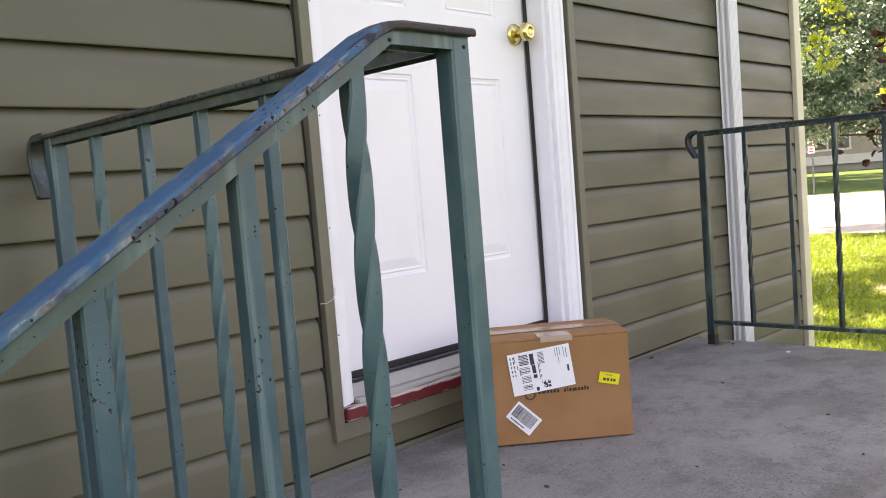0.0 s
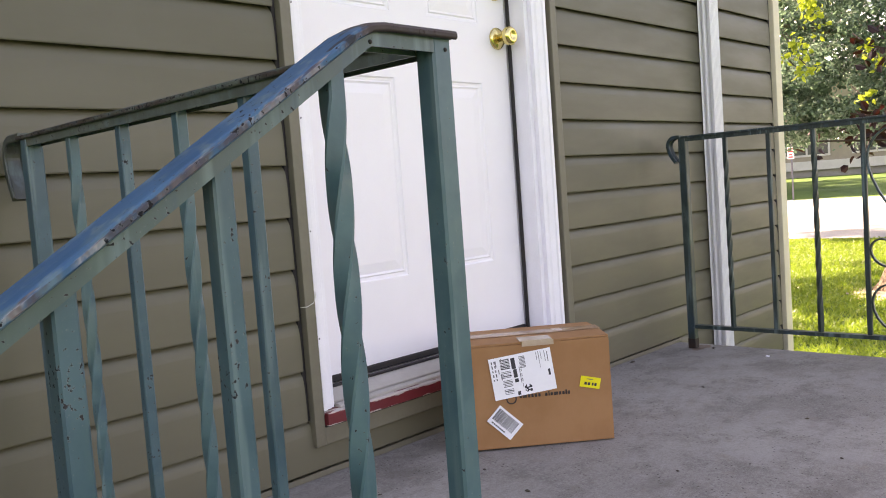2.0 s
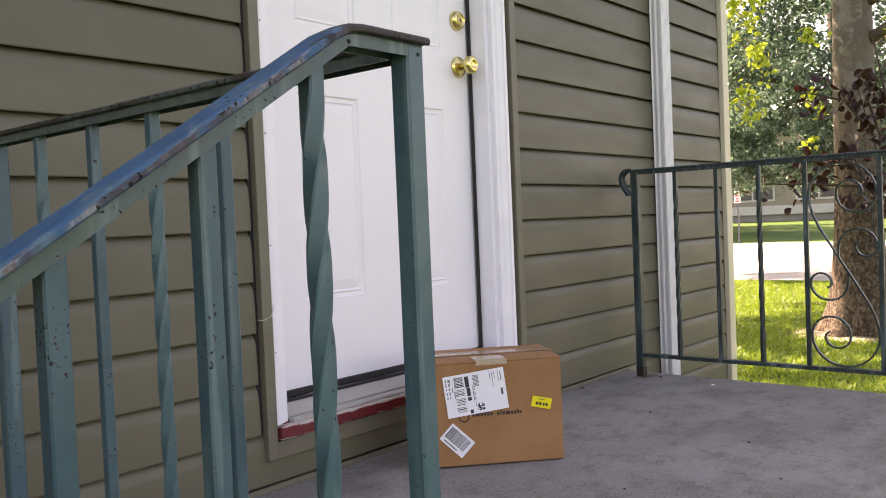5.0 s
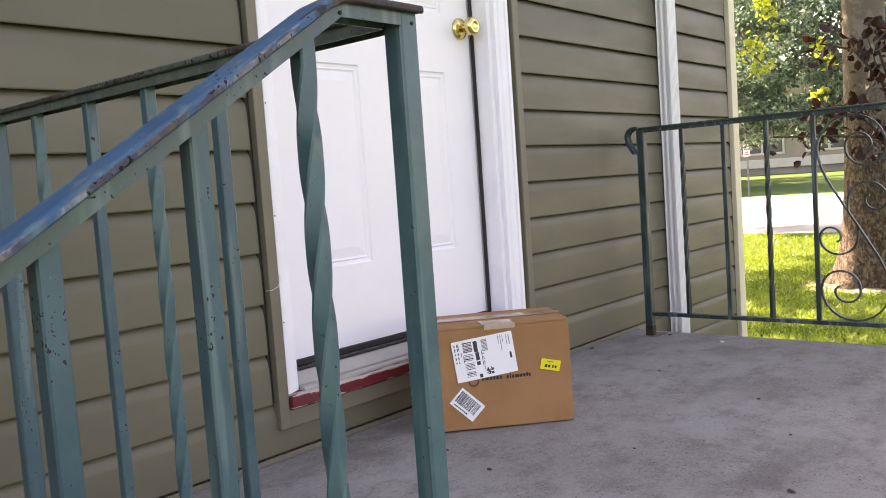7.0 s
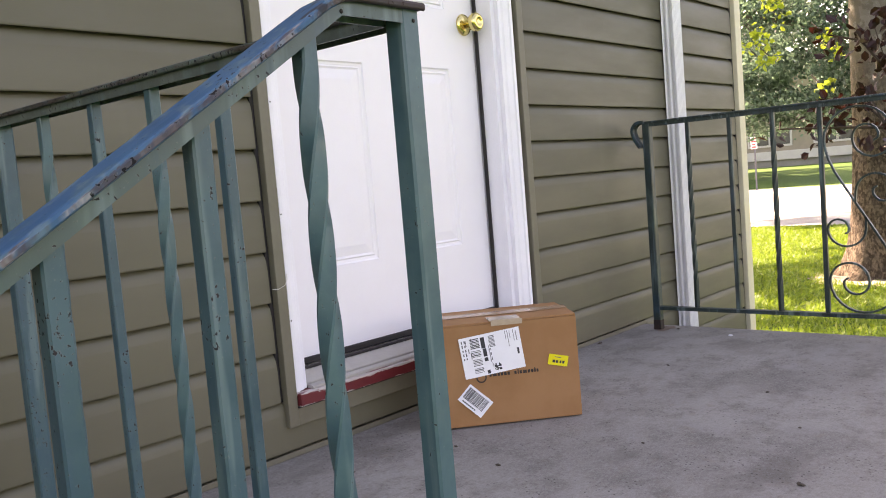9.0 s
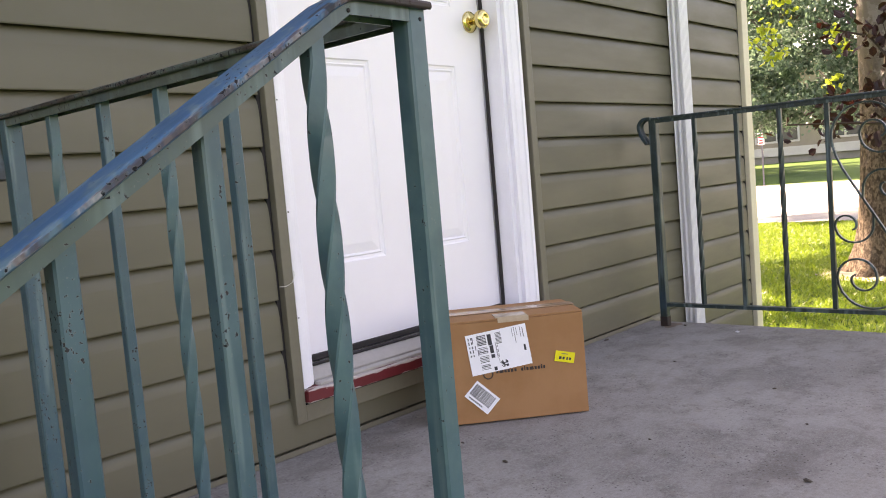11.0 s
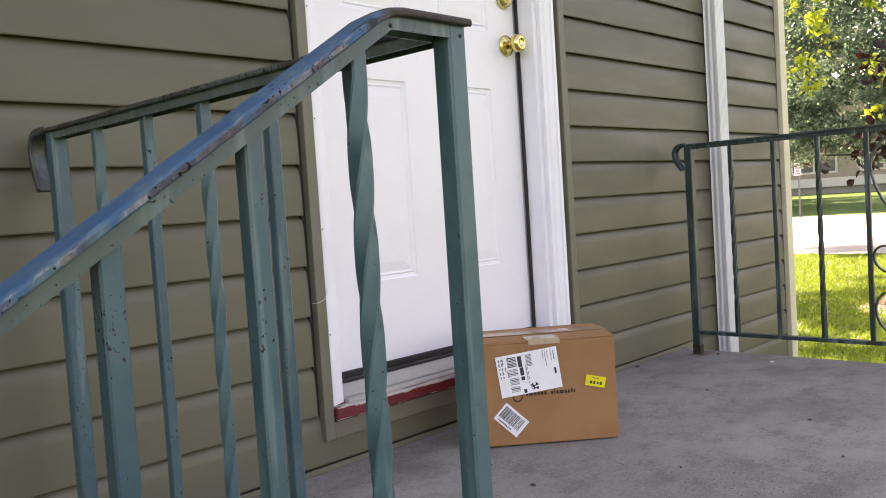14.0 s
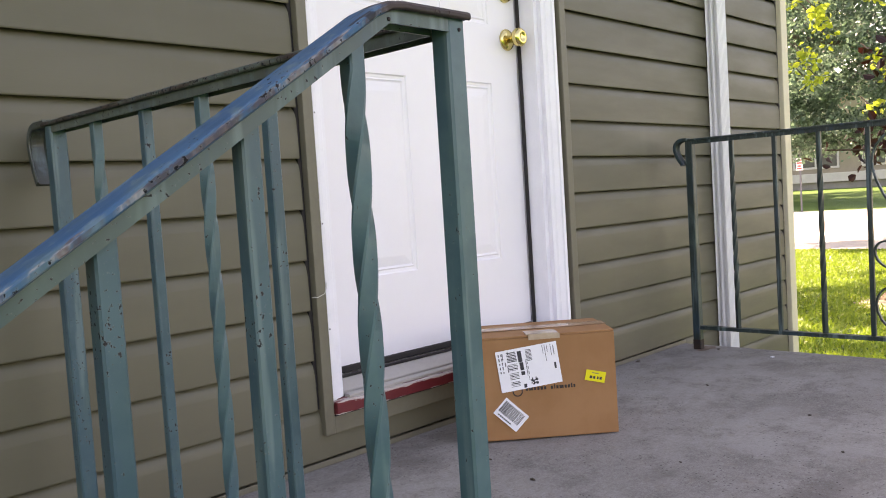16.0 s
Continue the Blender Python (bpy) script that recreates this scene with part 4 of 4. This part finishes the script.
# Crumbs on the slab.
rng = random.Random(11)
for x, y, r, nm in ((3.33, 1.895, 0.009, "dry_leaf"), (2.255, 0.80, 0.008, "dry_leaf"), (2.06, 1.42, 0.006, "crumb"), (1.99, 1.56, 0.006, "crumb"), (3.62, 1.50, 0.010, "paper_scrap"), (2.9, 1.1, 0.005, "crumb"), (2.62, 0.92, 0.005, "crumb"), (2.35, 1.2, 0.004, "crumb"), (3.1, 1.5, 0.005, "crumb"), (1.86, 1.70, 0.004, "crumb"), (2.12, 1.60, 0.005, "crumb"), (3.68, 1.74, 0.007, "crumb")):
    bm = bmesh.new()
    bmesh.ops.create_icosphere(bm, subdivisions=1, radius=r)
    for v in bm.verts:
        v.co = Vector((v.co.x * (1.2 + rng.random() * 0.5), v.co.y * (0.6 + rng.random() * 0.4), (v.co.z + r) * (0.18 if nm == "paper_scrap" else 0.42) * (0.7 + 0.6 * rng.random())))
    bmesh.ops.rotate(bm, verts=bm.verts, matrix=Matrix.Rotation(rng.random() * 6, 3, "Z"))
    low = min(v.co.z for v in bm.verts)
    bmesh.ops.translate(bm, verts=bm.verts, vec=(x, y, -low))
    tagged(part(nm, bm, M_PAPER if nm == "paper_scrap" else M_DEBRIS), {"dry_leaf": "small dark dry leaf curled on the concrete", "crumb": "dark crumb of dirt on the concrete", "paper_scrap": "tiny pale paper scrap on the concrete"}[nm], "debris")


# ---- the yard ----
def leaf_mesh(centres, sizes, rng, droop=0.3):
    """Folded leaves, six points each, turned at random."""
    n = len(centres)
    d = rng.normal(size=(n, 3))
    d[:, 2] -= droop
    d /= np.linalg.norm(d, axis=1)[:, None]
    e = rng.normal(size=(n, 3))
    e -= (e * d).sum(1)[:, None] * d
    e /= np.linalg.norm(e, axis=1)[:, None]
    f = np.cross(d, e)
    s = sizes[:, None]
    rows = ((-0.5, 0.0, 0.0), (-0.22, 0.30, 0.10), (0.20, 0.34, 0.11), (0.55, 0.0, -0.04), (0.20, -0.34, 0.11), (-0.22, -0.30, 0.10))
    v = np.stack([centres + d * s * p + e * s * q + f * s * w for p, q, w in rows], 1).reshape(-1, 3)
    i = np.arange(n)[:, None] * 6
    faces = np.concatenate([i + np.array(t) for t in ((0, 1, 2), (0, 2, 3), (0, 3, 4), (0, 4, 5))])
    return v, faces


def crown_points(rng, blobs, count):
    """Points in many small clumps on and within lumpy crowns."""
    out = []
    total = sum(b[3] * b[4] for b in blobs)
    for x, y, z, r, h in blobs:
        k = int(count * r * h / total)
        clumps = max(4, k // 95)
        u = rng.normal(size=(clumps, 3))
        u /= np.linalg.norm(u, axis=1)[:, None]
        c = u * (rng.random((clumps, 1)) ** 0.45) * np.array([r, r, h]) + np.array([x, y, z])
        pick = rng.integers(0, clumps, k)
        out.append(c[pick] + rng.normal(size=(k, 3)) * np.array([0.17, 0.17, 0.11]) * min(1.0, 0.45 + r / 3.0))
    return np.concatenate(out)


nrng = np.random.default_rng(4)

# Mown blades where the lawn is seen near by.
n = 90000
gx = 3.8 + (nrng.random(n) ** 0.8) * 11.6
gy = gx * (0.08 + 0.40 * nrng.random(n))
hgt = 0.022 + 0.030 * nrng.random(n)
ang = nrng.random(n) * 6.283
lean = nrng.normal(size=(n, 2)) * 0.03
wid = 0.004 + 0.0006 * gx
bare = np.hypot(gx - 9.45, gy - 2.38) < 0.45 + 0.22 * nrng.random(n)
hgt = np.where(bare, 0.006, hgt)
base = np.stack([gx, gy, np.full(n, GROUND - 0.004)], 1)
across = np.stack([np.cos(ang) * wid, np.sin(ang) * wid, np.zeros(n)], 1)
tip = base + np.stack([lean[:, 0], lean[:, 1], hgt], 1)
gv = np.stack([base - across, base + across, tip], 1).reshape(-1, 3)
gf = np.arange(n * 3).reshape(-1, 3)
tagged(mass("grass", gv, gf, M_BLADE), "short bright green mown grass blades", "grass", kind="stuff")


# Bare earth round the tree's foot.
bm = bmesh.new()
mid = bm.verts.new((9.45, 2.38, GROUND + 0.03))
ring_ = []
for j in range(40):
    a = 2 * math.pi * j / 40
    rr = 0.66 + 0.16 * noise.noise(Vector((math.cos(a) * 2.2, math.sin(a) * 2.2, 3.0)))
    ring_.append(bm.verts.new((9.45 + math.cos(a) * rr, 2.38 + math.sin(a) * rr, GROUND + 0.004)))
for j in range(40):
    bm.faces.new((mid, ring_[j], ring_[(j + 1) % 40]))
tagged(part("bare_earth", bm, M_SOIL), "pale dry bare earth round the tree's foot", "soil", kind="structure")


def big_tree():
    at = (9.45, 2.38, GROUND)
    root = thing("shade_tree", at, "large shade tree with mottled bark and flared root base", "tree")
    bm = bmesh.new()
    rows = [(-0.08, 0.42), (0.0, 0.40), (0.10, 0.345), (0.28, 0.295), (0.55, 0.255), (0.95, 0.225), (1.5, 0.20), (2.2, 0.185), (3.0, 0.175), (3.8, 0.165), (5.0, 0.13), (6.4, 0.07)]
    rings = []
    for z, r in rows:
        ring = []
        for j in range(28):
            a = 2 * math.pi * j / 28
            rr = r * (1 + 0.10 * noise.noise(Vector((math.cos(a) * 1.6, math.sin(a) * 1.6, z * 0.9))) + (0.20 * math.exp(-z * 5) * math.sin(a * 5 + 0.6) if z >= 0 else 0.15 * math.sin(a * 5 + 0.6)))
            ring.append(bm.verts.new((at[0] + math.cos(a) * rr + 0.01 * z, at[1] + math.sin(a) * rr + 0.012 * z, GROUND + z)))
        rings.append(ring)
    for r0, r1 in zip(rings, rings[1:]):
        for j in range(28):
            bm.faces.new((r0[j], r0[(j + 1) % 28], r1[(j + 1) % 28], r1[j]))
    bm.faces.new(rings[-1])
    part("trunk", bm, M_BARK, root, smooth=True)
    limbs = [[(9.48, 2.28, 2.24), (9.3, 1.85, 2.42), (9.1, 1.2, 2.62), (8.8, 0.2, 3.1)], [(9.48, 2.28, 2.62), (9.3, 1.7, 2.76), (9.1, 0.8, 3.05)], [(9.48, 2.34, 3.2), (9.4, 3.0, 3.8), (9.2, 4.0, 4.4)], [(9.48, 2.34, 3.6), (10.3, 2.6, 4.4), (11.4, 2.8, 5.0)], [(9.48, 2.34, 3.9), (8.6, 2.8, 4.7), (7.6, 3.2, 5.2)]]
    for pts in limbs:
        bm = bmesh.new()
        tube(bm, pts, [0.060, 0.050, 0.038, 0.02][: len(pts)], 10)
        part("limb", bm, M_BARK, root, smooth=True)
    r = np.random.default_rng(8)
    # Lumps beyond y = 5 are unseen, added to dapple the lawn.
    blobs = [(9.4, 2.4, 6.2, 2.6, 1.6), (8.0, 3.4, 5.4, 1.7, 1.0), (9.2, 4.4, 4.9, 1.5, 0.9), (8.6, 0.3, 4.4, 1.5, 0.8), (11.2, 2.9, 5.4, 1.6, 1.0), (10.5, 5.3, 6.0, 1.5, 0.9), (12.6, 6.4, 6.3, 1.6, 0.9), (8.3, 5.2, 5.7, 1.3, 0.8), (11.2, 7.8, 6.5, 1.7, 0.9), (14.5, 6.2, 6.4, 1.5, 0.8), (8.2, 7.0, 5.8, 1.5, 0.7), (9.9, 6.7, 6.2, 1.4, 0.7), (12.0, 9.0, 6.4, 1.5, 0.7), (14.0, 8.4, 6.6, 1.5, 0.7)]
    pts = crown_points(r, blobs, 19000)
    v, f = leaf_mesh(pts, r.uniform(0.10, 0.17, len(pts)), r)
    crown = mass("crown", v, f, M_LEAF, root)
    tagged(crown, "high crown of green leaves, widened out of view to dapple the lawn")
    # low sprays of young leaves
    sprays = [(9.25 + 0.2 * r.random(), 3.16 + 0.46 * r.random(), 1.50 + 2.1 * r.random() ** 0.75) for k in range(34)]
    sprays += [(9.1, 2.70, 2.35), (9.1, 2.68, 2.28), (9.1, 2.70, 1.75), (9.1, 2.66, 1.60), (9.0, 1.95, 2.25), (9.0, 1.75, 1.7), (9.0, 1.90, 1.95), (9.1, 2.72, 1.25)]
    cs = []
    for x, y, z in sprays:
        bm = bmesh.new()
        tube(bm, [(x, y + 0.02, z + 0.02), (x + 0.04, y + 0.07, z + 0.06), (x + 0.10, y + 0.16, z + 0.15)], [0.003, 0.005, 0.006], 5)
        c = np.array([x, y, z]) + r.normal(size=(15, 3)) * np.array([0.06, 0.05, 0.05])
        cs.append(c)
        part("twig", bm, M_TWIG, root)
    cs = np.concatenate(cs)
    v, f = leaf_mesh(cs, r.uniform(0.04, 0.085, len(cs)), r)
    tagged(mass("young_leaves", v, f, M_LEAF_YOUNG, root), "bright yellow-green young leaves")


def back_tree():
    root = thing("leafy_tree", (19.0, 4.85, GROUND), "broad dense green tree with low hanging branches", "tree")
    bm = bmesh.new()
    tube(bm, [(19.0, 4.85, GROUND - 0.1), (19.05, 4.9, 1.5), (19.0, 5.0, 4.0), (18.9, 5.2, 6.5)], [0.28, 0.22, 0.18, 0.08], 12)
    part("trunk", bm, M_BARK, root, smooth=True)
    for a, z in ((0.3, 2.6), (1.5, 3.0), (2.6, 2.4), (3.8, 2.9), (5.0, 2.5), (5.8, 3.4)):
        bm = bmesh.new()
        dx, dy = math.cos(a), math.sin(a)
        tube(bm, [(19.0, 4.9, z), (19 + dx * 1.2, 4.9 + dy * 1.2, z + 0.7), (19 + dx * 2.8, 4.9 + dy * 2.8, z + 0.9)], [0.10, 0.07, 0.03], 8)
        part("limb", bm, M_BARK, root, smooth=True)
    r = np.random.default_rng(21)
    blobs = [(17.6, 7.2, 3.3, 1.7, 1.5), (17.2, 5.6, 3.2, 1.6, 1.5), (17.4, 4.4, 2.8, 1.5, 1.2), (17.3, 3.2, 3.2, 1.6, 1.4), (17.6, 6.7, 5.2, 1.5, 1.3), (17.4, 4.7, 4.9, 1.3, 1.2), (18.8, 5.6, 6.8, 2.2, 1.2), (20.0, 6.6, 4.2, 1.7, 1.5), (20.2, 3.6, 3.6, 1.6, 1.2), (17.2, 6.4, 1.7, 0.9, 0.6), (17.3, 3.4, 1.7, 0.9, 0.6), (17.1, 5.3, 1.7, 1.0, 0.7), (17.1, 5.9, 1.65, 1.0, 0.7), (17.1, 4.9, 1.55, 1.0, 0.6), (17.4, 6.7, 1.6, 1.0, 0.7), (18.0, 5.4, 1.6, 1.4, 0.6), (17.2, 4.4, 1.6, 0.9, 0.6), (17.3, 7.4, 1.8, 1.0, 0.8), (17.4, 2.4, 1.8, 1.0, 0.7), (19.4, 6.2, 2.0, 1.4, 1.0), (19.4, 4.2, 2.0, 1.4, 1.0), (19.6, 2.6, 2.3, 1.3, 1.0)]
    c = crown_points(r, blobs, 50000)
    v, f = leaf_mesh(c, r.uniform(0.055, 0.105, len(c)), r)
    tagged(mass("crown", v, f, M_LEAF, root), "dense crown of small green leaves")


def far_tree(x, y, seed):
    root = thing("added_shade_tree", (x, y, GROUND), "added unseen green tree that shades the far lawn", "tree", "trees on the far lawn")
    bm = bmesh.new()
    tube(bm, [(x, y, GROUND - 0.1), (x + 0.1, y, 4.0), (x, y + 0.2, 8.0)], [0.45, 0.33, 0.12], 10)
    part("trunk", bm, M_BARK, root, smooth=True)
    r = np.random.default_rng(seed)
    blobs = [(x + dx, y + dy, z, 2.6, 1.9) for dx, dy, z in ((0, 0, 9), (2.4, 1, 7.5), (-2.2, 1.5, 7.2), (0.5, -2.2, 7.0), (0, 2.6, 7.8))]
    c = crown_points(r, blobs, 11000)
    v, f = leaf_mesh(c, r.uniform(0.25, 0.45, len(c)), r)
    tagged(mass("crown", v, f, M_LEAF, root), "leafy green crown")


def purple_shrub():
    root = thing("purple_shrub", (8.75, 1.75, GROUND), "dark purple-leaved shrub growing in front of the trunk", "shrub")
    r = np.random.default_rng(33)
    stems = [[(8.75, 1.75, GROUND), (8.74, 1.86, 0.4), (8.72, 2.02, 1.0), (8.70, 2.20, 1.75)], [(8.75, 1.75, GROUND), (8.74, 1.72, 0.3), (8.72, 1.72, 0.9), (8.70, 1.78, 1.5)], [(8.74, 1.90, 0.6), (8.70, 2.25, 1.00), (8.70, 2.75, 1.12)], [(8.73, 1.95, 0.9), (8.72, 1.95, 1.5), (8.7, 2.05, 2.1)], [(8.73, 1.80, 0.2), (8.7, 1.62, 0.5), (8.7, 1.45, 0.9)], [(8.72, 2.06, 1.25), (8.7, 2.30, 1.60), (8.7, 2.58, 1.70)], [(8.73, 1.72, 0.1), (8.71, 1.60, 0.7), (8.7, 1.60, 1.3)], [(8.74, 1.72, -0.1), (8.72, 1.55, 0.2), (8.7, 1.42, 0.4)], [(8.72, 2.00, 1.2), (8.7, 2.12, 1.62), (8.7, 2.02, 1.75)], [(8.74, 1.8, 0.3), (8.7, 2.10, 0.75), (8.7, 2.28, 1.2)], [(8.72, 1.95, 0.8), (8.7, 2.5, 0.86), (8.7, 3.05, 0.90)], [(8.72, 1.70, 0.5), (8.7, 1.62, 1.0), (8.7, 1.66, 1.5)]]
    cs = []
    for p in stems:
        bm = bmesh.new()
        tube(bm, p, [0.014, 0.011, 0.008, 0.004][: len(p)], 6)
        part("stem", bm, M_TWIG, root)
        q = np.array(p)
        for k in range(15 if q[-1, 1] < 1.7 else 8):
            t = (0.25 + 0.75 * r.random()) * (len(p) - 1)
            i = min(int(t), len(p) - 2)
            c = q[i] + (q[i + 1] - q[i]) * (t - i) + r.normal(size=3) * np.array([0.06, 0.07, 0.06])
            cs.append(c + r.normal(size=(5, 3)) * np.array([0.06, 0.075, 0.06]))
    cs = np.concatenate(cs)
    v, f = leaf_mesh(cs, r.uniform(0.06, 0.115, len(cs)), r, 0.8)
    tagged(mass("leaves", v, f, M_LEAF_RED, root), "dark maroon leaves")


# Added trees, mostly hidden by the house corner, to shade the far lawn.
for x, y, seed in ((39.5, 16.4, 51), (39.5, 20.5, 52), (44.5, 18.6, 55), (44.0, 22.5, 58), (50.0, 20.6, 61), (50.0, 25.0, 62), (57.0, 23.5, 63), (57.0, 28.0, 64), (65.0, 26.5, 65), (65.0, 31.0, 66)):
    far_tree(x, y, seed)
big_tree()
back_tree()
purple_shrub()


def sign():
    root = thing("street_sign", (31.5, 11.85, GROUND), "small white notice sign on a thin post", "sign")
    bm = bmesh.new()
    box(bm, (31.48, 11.83, GROUND), (31.53, 11.88, 1.45), 0.004)
    part("post", bm, M_GREYINK, root)
    bm = bmesh.new()
    box(bm, (31.46, 11.75, 0.92), (31.475, 11.99, 1.36), 0.004)
    face = part("plate", bm, M_SIGN, root)
    for z, w in ((1.29, 0.16), (1.19, 0.18), (1.08, 0.12), (0.99, 0.16)):
        bm = bmesh.new()
        box(bm, (31.454, 11.87 - w / 2, z - 0.025), (31.4585, 11.87 + w / 2, z + 0.025))
        part("print", bm, M_SIGNRED, face)


def far_building():
    root = thing("low_building", (86.0, 26.0, GROUND), "long low beige building with windows and a pale ledge", "building")
    bm = bmesh.new()
    box(bm, (86.0, -20, GROUND), (98.0, 64, 9.5), 0.05)
    part("wall", bm, M_BEIGE, root)
    bm = bmesh.new()
    box(bm, (85.0, -20, GROUND), (85.98, 64, 0.08), 0.03)
    part("base", bm, M_BLOCK, root, "grey block base")
    bm = bmesh.new()
    box(bm, (84.7, -20, 0.082), (85.98, 64, 0.95), 0.03)
    part("ledge", bm, M_PALE, root, "pale painted ledge")
    bm = bmesh.new()
    box(bm, (84.0, -21, 9.51), (99.0, 65, 10.2), 0.05)
    part("roof", bm, M_ROOF, root)
    for k in range(12):
        y = -14 + k * 6.4
        bm = bmesh.new()
        box(bm, (85.90, y - 2.2, 1.4), (85.995, y + 2.2, 4.6), 0.01)
        w = part("window", bm, M_PALE, root)
        for s in (-1.05, 1.05):
            bm = bmesh.new()
            box(bm, (85.86, y + s - 0.95, 1.6), (85.895, y + s + 0.95, 4.4), 0.005)
            part("pane", bm, M_GLASS, w)


sign()
far_building()

# ---- siding, course by course ----


def course(x0, x1, z0, seed):
    """One lap: a butt edge with a rounded lip, its face leaning back, with a slight wave along it."""
    bm = bmesh.new()
    count = max(2, int((x1 - x0) / 0.11))
    rings = []
    for i in range(count + 1):
        x = x0 + (x1 - x0) * i / count
        wv = 0.0011 * noise.noise(Vector((x * 2.3, seed * 3.1, 0.5))) + 0.0007 * noise.noise(Vector((x * 7.0, seed * 1.7, 4.0)))
        sag = 0.0008 * noise.noise(Vector((x * 1.1, seed * 2.3, 8.0)))
        sec = [(1.9432, z0 + 0.011), (1.9225, z0 + 0.011), (1.9215, z0 + 0.0006), (1.9192, z0), (1.9180, z0 + 0.0030), (1.9186, z0 + 0.040), (1.9198, z0 + 0.078), (1.9210, z0 + 0.0930), (1.9228, z0 + 0.1040), (1.9256, z0 + 0.1130), (1.9305, z0 + 0.1205), (1.9375, z0 + LAP + 0.001), (1.9440, z0 + LAP + 0.009)]
        rings.append([bm.verts.new((x, y + (wv if 0 < j < 12 else 0), z + (sag if 0 < j < 5 else 0.6 * sag if j < 11 else 0))) for j, (y, z) in enumerate(sec)])
    for r0, r1 in zip(rings, rings[1:]):
        for j in range(13):
            f = bm.faces.new((r0[j], r0[(j + 1) % 13], r1[(j + 1) % 13], r1[j]))
            f.smooth = 4 <= j <= 10
        for j in (4, 7, 11):
            bm.edges.get((r0[j], r1[j])).smooth = False
    return bm


bm = bmesh.new()
box(bm, (1.10, 1.9225, 0.0004), (3.765, 1.9446, 0.0150), 0.002)
part("starter_strip", bm, M_TAUPE, wall)
# Black strip painting the shade in the gap below the lowest board.
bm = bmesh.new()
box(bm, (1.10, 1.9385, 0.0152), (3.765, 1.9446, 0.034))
part("gap_shade", bm, M_DARK, wall, "black strip for the shade in the gap under the lowest siding board")
for k in range(-4, 23):
    z0 = 0.0225 + k * LAP
    if z0 + LAP > 2.93:
        continue
    spans = [(-5.95, 1.8340), (2.9905, 4.8300)]
    if z0 + LAP < 0.16 or z0 > DOOR_TOP + 0.13:
        spans = [(-5.95, 4.8300)]
    if k < 0:
        spans = [(-5.95, 1.095), (3.77, 4.8300)]
    for x0, x1 in spans:
        b = course(x0, x1, z0, k * 2.0 + (x0 > 0))
        part("siding_board", b, M_SIDING, wall)
